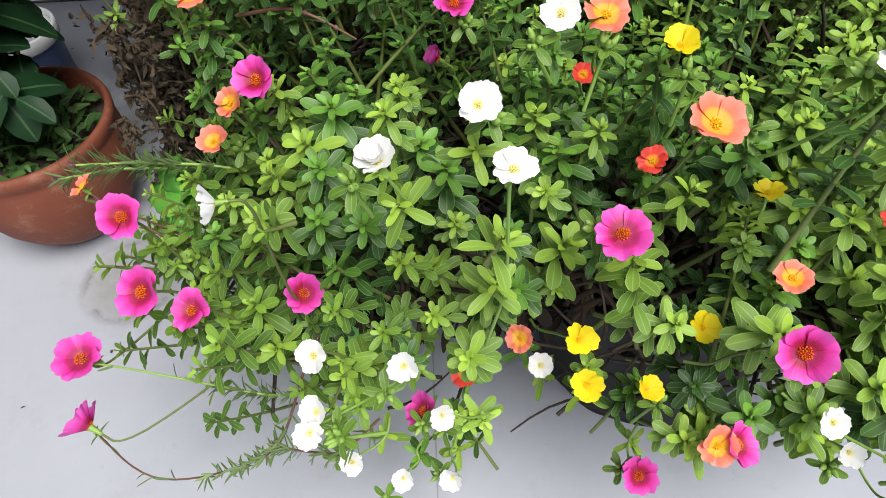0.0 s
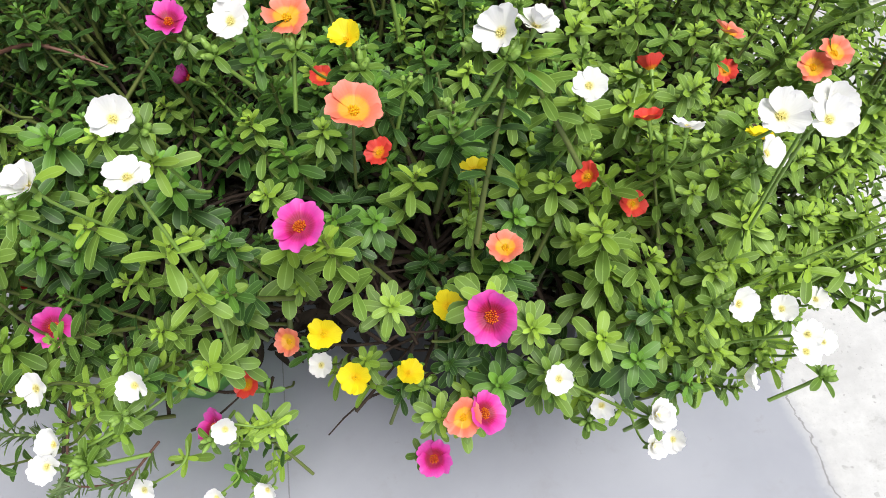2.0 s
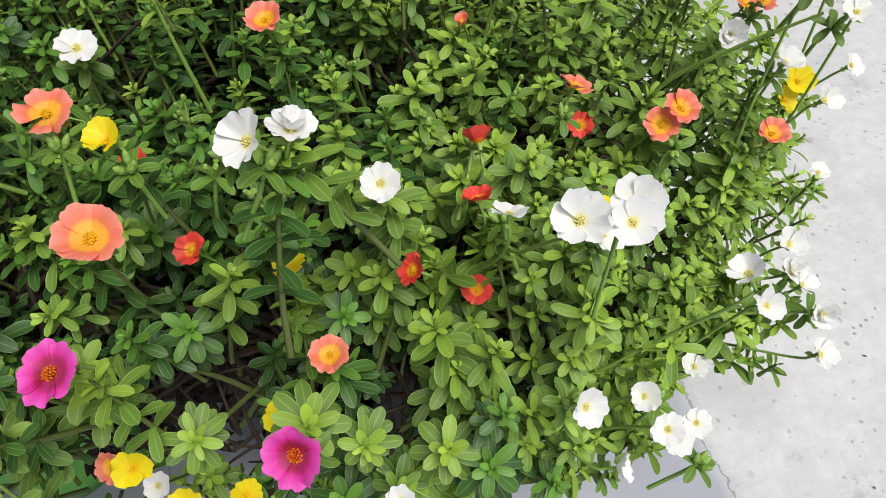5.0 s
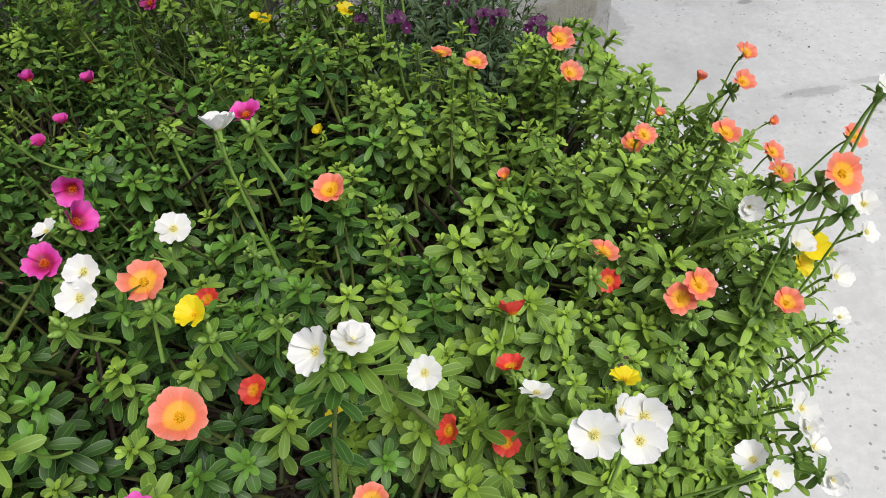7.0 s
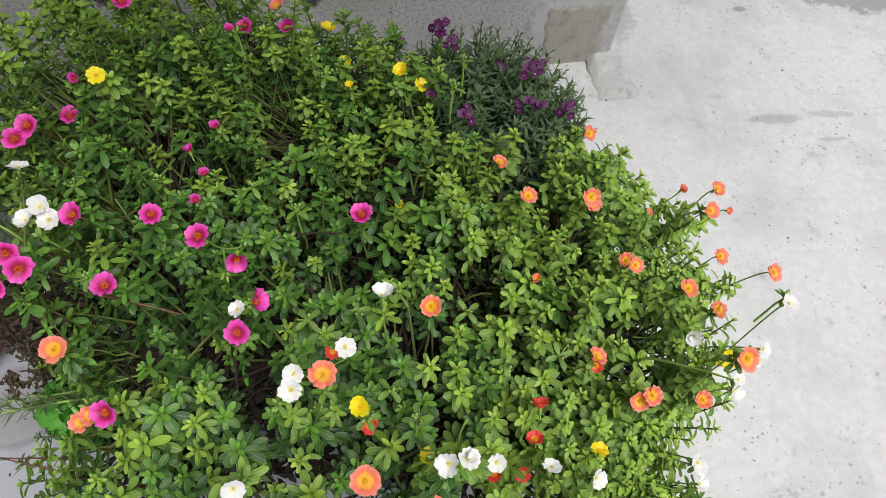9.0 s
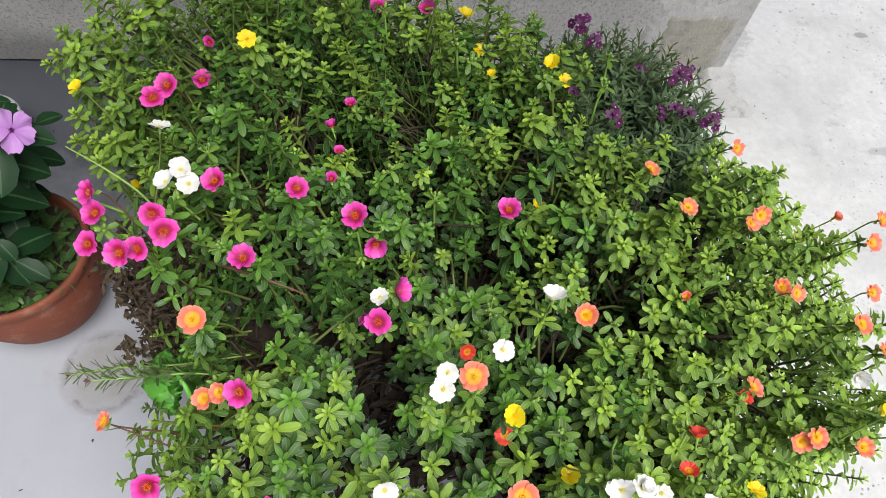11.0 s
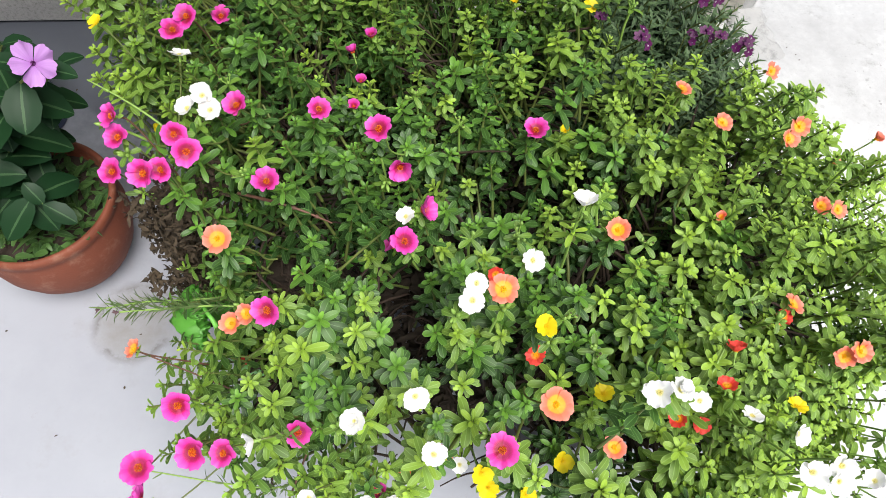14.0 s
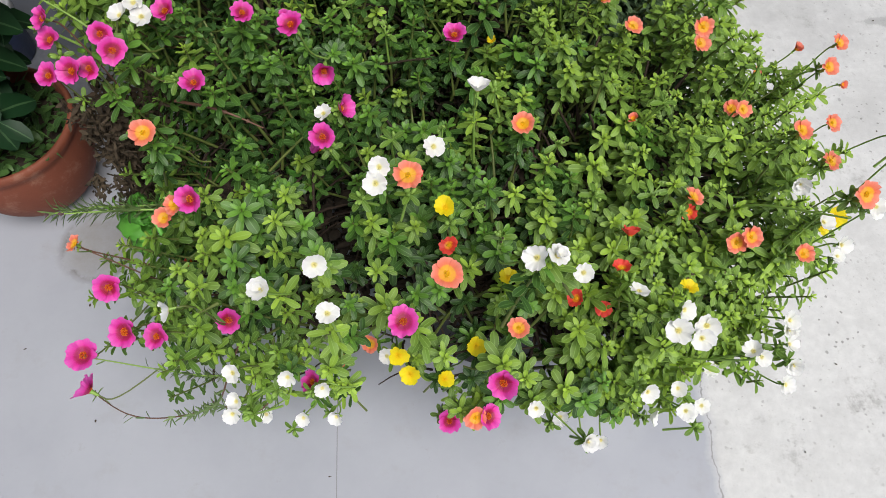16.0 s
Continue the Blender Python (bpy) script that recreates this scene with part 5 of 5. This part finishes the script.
def build_trailing():
    rng = random.Random(31)
    plant, base = plants["left_front"], PLANTS["left_front"][0]
    needle_stem(plant, base, ((-0.12, 0.43, 0.28), (-0.19, 0.41, 0.29), (-0.25, 0.4, 0.3), (-0.298, 0.39, 0.297)), rng, STALK, 100, 0.018)
    needle_stem(plant, base, ((-0.11, 0.4, 0.29), (-0.17, 0.395, 0.31), (-0.22, 0.382, 0.325), (-0.261, 0.374, 0.33)), rng, STALK, 100, 0.018)
    # reddish stems that hang over the front and end in pink flowers
    needle_stem(plant, base, ((-0.06, 0.25, 0.3), (-0.067, 0.23, 0.295), (-0.075, 0.212, 0.275), (-0.092, 0.2, 0.228), (-0.113, 0.197, 0.208), (-0.146, 0.195, 0.185), (-0.182, 0.195, 0.163), (-0.216, 0.198, 0.152), (-0.23, 0.203, 0.178), (-0.232, 0.208, 0.222)), rng, WOOD, 90, 0.012, 0.0011, (0.33, 0.42, 0.5, 0.56))
    needle_stem(plant, base, ((-0.05, 0.245, 0.26), (-0.066, 0.235, 0.257), (-0.087, 0.222, 0.261), (-0.117, 0.22, 0.277), (-0.154, 0.222, 0.288), (-0.189, 0.226, 0.292), (-0.215, 0.229, 0.292)), rng, STALK, 80, 0.011, 0.0011, (0.2, 0.4, 0.5))
    needle_stem(plant, base, ((-0.05, 0.3, 0.3), (-0.12, 0.3, 0.3), (-0.18, 0.32, 0.31), (-0.222, 0.327, 0.346)), rng, WOOD, 24, 0.014, 0.0012)
    needle_stem(plant, base, ((-0.02, 0.21, 0.26), (-0.045, 0.19, 0.245), (-0.075, 0.195, 0.235), (-0.095, 0.2, 0.23)), rng, WOOD, 50, 0.013, 0.0011)


def build_bare_stems():
    """Thick leafless stalks and cut twigs that stand clear of the leaves."""
    rng = random.Random(37)
    lines = (
        ("right", STALK, 0.0018, ((0.43, 0.385, 0.36), (0.439, 0.377, 0.402), (0.465, 0.35, 0.44), (0.487, 0.325, 0.471))),
        ("middle", DRY, 0.0017, ((0.05, 0.575, 0.35), (0.079, 0.558, 0.375), (0.1, 0.547, 0.394), (0.124, 0.535, 0.411))),
        ("left_back", WOOD, 0.0019, ((-0.15, 0.49, 0.38), (-0.098, 0.465, 0.404), (-0.075, 0.462, 0.395), (-0.051, 0.46, 0.379))),
        ("left_back", STALK, 0.0016, ((-0.232, 0.559, 0.374), (-0.243, 0.563, 0.398), (-0.278, 0.577, 0.417), (-0.313, 0.590, 0.428))),
        ("middle", STALK, 0.0015, ((0.17, 0.4, 0.42), (0.168, 0.396, 0.46), (0.166, 0.394, 0.5), (0.165, 0.393, 0.532))),
    )
    for k, material, radius, line in lines:
        base = np.array(PLANTS[k][0])
        pts = np.array(line) - base
        t = np.linspace(0, len(pts) - 1, 11)
        fine = np.stack([np.interp(t, np.arange(len(pts)), pts[:, i]) for i in range(3)], 1)
        fine[1:-1] = (fine[:-2] + fine[1:-1] * 2 + fine[2:]) / 4
        p = Piece()
        tube(p, fine, radius, radius * 0.45, 7, 0)
        for q in (2, 5, 8):
            way = fine[q + 1] - fine[q - 1]
            way /= np.linalg.norm(way)
            tube(p, [fine[q] - way * 0.0012, fine[q], fine[q] + way * 0.0012], radius * 1.15, radius * 1.2, 7, 0)
        obj("bare_stem", p.mesh("bare_stem", (material,)), plants[k])
    # knots of round green seed heads
    for i in range(46):
        a, share = rng.uniform(0, 6.3), math.sqrt(rng.random()) * 0.95
        at = spot(a, share, -0.012)
        if hollow(at) or any(hides(at, q) for _, spots in FLOWER_SPOTS for q in spots):
            continue
        k = owner(at)
        p = Piece()
        for j in range(rng.randint(3, 6)):
            q = np.array((rng.gauss(0, 0.004), rng.gauss(0, 0.004), rng.uniform(-0.003, 0.004)))
            r = rng.uniform(0.0016, 0.0024)
            tube(p, [q + (0, 0, -r), q + (0, 0, -r * 0.5), q], r * 0.5, r, 8, 1)
            tube(p, [q, q + (0, 0, r * 0.6), q + (0, 0, r * 1.1)], r, r * 0.55, 8, 1)
            tube(p, [q + (0, 0, r * 1.1), q + (0, 0, r * 1.2), q + (0, 0, r * 1.25)], r * 0.55, r * 0.05, 8, 2 if rng.random() < 0.3 else 1)
            tube(p, [q + (0, 0, -r), q * 0.4 + (0, 0, -0.006), np.array((0, 0, -0.014))], 0.0007, 0.0008, 5, 1)
        for j in range(4):
            leaf(p, leaf_pose(j * 1.571 + 0.3, rng.uniform(0, 25), (0, 0, -0.008)), 0.015, 0.006, SPATULATE, 0.3, 0.14, 0.3, 0)
        tube(p, [(0, 0, -0.012), (0.001, 0, -0.03), (0.0, 0.003, -0.06)], 0.0013, 0.0016, 6, 1)
        obj("seed_head", p.mesh("seed_head", (LEAF, STALK, DRY)), plants[k], Matrix.Translation(at - Vector(PLANTS[k][0])) @ turned(outward(at) + Vector((rng.uniform(-0.3, 0.3), rng.uniform(-0.4, 0.1), 0)), (0, 0, 0), rng.uniform(0, 6)))


def build_container():
    """A dark blue plastic jar with a grey band, behind the clay pot."""
    jar = thing("plastic_jar", (-0.66, 0.87, 0), "dark blue plastic jar with a grey rim band", "jar")
    part("body", lathe(((0.046, 0.0), (0.05, 0.004), (0.054, 0.09), (0.056, 0.1), (0.052, 0.1), (0.049, 0.09), (0.046, 0.01)), 40), plain_material("blue_plastic", (0.02, 0.035, 0.09), (0.03, 0.05, 0.13), 20, 0.35), jar)
    part("rim_band", lathe(((0.0562, 0.088), (0.058, 0.09), (0.058, 0.108), (0.0562, 0.11), (0.053, 0.11), (0.053, 0.1)), 40), plain_material("grey_plastic", (0.3, 0.31, 0.32), (0.38, 0.39, 0.4), 20, 0.5), jar)


def wall_relief(name, x0, x1, z1, rise, material, label, category):
    """A low relief on the wall's face; rise(x, z) in metres, below nought where the bare wall shows."""
    bm = bmesh.new()
    cols, rows = 60, int(60 * z1 / (x1 - x0))
    grid = [[bm.verts.new((x0 + (x1 - x0) * c / cols, -max(-0.006, rise(x0 + (x1 - x0) * c / cols, z1 * r / rows)), z1 * r / rows)) for c in range(cols + 1)] for r in range(rows + 1)]
    for lo, hi in zip(grid, grid[1:]):
        for c in range(cols):
            bm.faces.new((lo[c], lo[c + 1], hi[c + 1], hi[c]))
    relief = part(name, bm, material, None)
    relief.matrix_basis = Matrix.Translation((0.675, 1.217, 0.0)) @ Matrix.Rotation(WALL_TURN, 4, "Z")
    tagged(relief, label, category, kind="structure")


def build_patch():
    """Smooth plaster round the wall's foot and up its end, and a damp olive patch of cement set in it."""
    def ragged(x, z, grain=28.0):
        return noise.noise(Vector((x * grain, z * grain, 7.0))) + 0.5 * noise.noise(Vector((x * grain * 3, z * grain * 3, 2.0)))

    def plaster(x, z):
        foot = min(x + 0.205 - 0.1 * max(0.0, z - 0.1), 0.185 - z) / 0.02
        end = (x + 0.05 + 0.02 * ragged(0.3, z, 12.0)) / 0.014
        return 0.0035 * min(1.0, max(foot, end) + 0.9 * ragged(x, z)) + 0.0008 * ragged(x, z, 60.0)

    def patch(x, z):
        inside = min(x + 0.168 - 0.3 * max(0.0, 0.06 - z), -0.028 - x, 0.153 - z) / 0.01
        return min(0.0055, 0.0015 + 0.004 * min(1.0, inside + 0.8 * ragged(x, z, 40.0))) + 0.0005 * ragged(x, z, 70.0)

    wall_relief("wall_plaster", -0.25, -0.009, 0.6, plaster, CEMENT_SMEAR, "smooth pale plaster smeared round the wall's end", "plaster")
    wall_relief("wall_patch", -0.2, -0.015, 0.18, patch, CEMENT_PATCH, "smooth damp olive cement patch at the foot of the wall", "wall patch")


def build_mortar():
    """Pale mortar smeared up the wall's end and over the floor beside it."""
    bm = bmesh.new()
    cols, rows = 16, 22
    grid = []
    for r in range(rows + 1):
        row = []
        for c in range(cols + 1):
            u, w = c / cols, r / rows
            x = -0.055 + 0.085 * u * (0.9 + 0.2 * w)
            rise = 0.018 * max(0.0, 1 - w * 1.5) ** 1.6
            y = -0.001 - 0.12 * w
            bump = noise.noise(Vector((x * 40, w * 6, 2.0)))
            fade = min(1.0, 6 * u, 6 * (1 - u), 6 * (1 - w))
            row.append(bm.verts.new((x + 0.008 * bump, y - 0.004 * bump, max(0.001, rise * (0.35 + 0.65 * fade) + 0.006 * fade + 0.004 * bump * fade))))
        grid.append(row)
    for lo, hi in zip(grid, grid[1:]):
        for c in range(cols):
            bm.faces.new((lo[c], hi[c], hi[c + 1], lo[c + 1]))
    mortar = part("mortar_skirt", bm, CEMENT_SMEAR, None)
    mortar.matrix_basis = Matrix.Translation((0.675, 1.217, 0.0)) @ Matrix.Rotation(WALL_TURN, 4, "Z")
    tagged(mortar, "rough pale mortar smeared against the wall's end", "mortar", kind="structure")


def build_litter():
    """Seeds, crumbs and bits of dry leaf on the cement."""
    rng = random.Random(41)
    p = Piece()
    spots = [(-0.385, 0.39), (-0.333, 0.223), (0.0, 0.158), (-0.58, 0.472), (0.749, 1.1), (0.925, 0.743), (0.959, 1.036), (0.663, 0.217), (0.664, 0.178)]
    spots += [(rng.uniform(-0.75, 0.0), rng.uniform(0.1, 1.05)) for _ in range(30)] + [(rng.uniform(0.55, 1.4), rng.uniform(0.1, 1.6)) for _ in range(26)]
    for x, y in spots:
        long = rng.uniform(0.002, 0.006)
        leaf(p, Matrix.Translation((x, y, 0.0012)) @ Matrix.Rotation(rng.uniform(0, 6.3), 4, "Z"), long, long * rng.uniform(0.3, 0.8), LANCE, rng.uniform(-0.15, 0.0), 0.25, 0, 0)
    tagged(obj("litter", p.mesh("litter", (DRY,))), "scattered dark seeds and dry leaf crumbs on cement", "litter", kind="stuff")


build_periwinkle()
build_weeds()
build_verbena()
build_grass()
build_dry_plant()
build_trailing()
build_bare_stems()
build_container()
build_patch()
build_mortar()
build_litter()
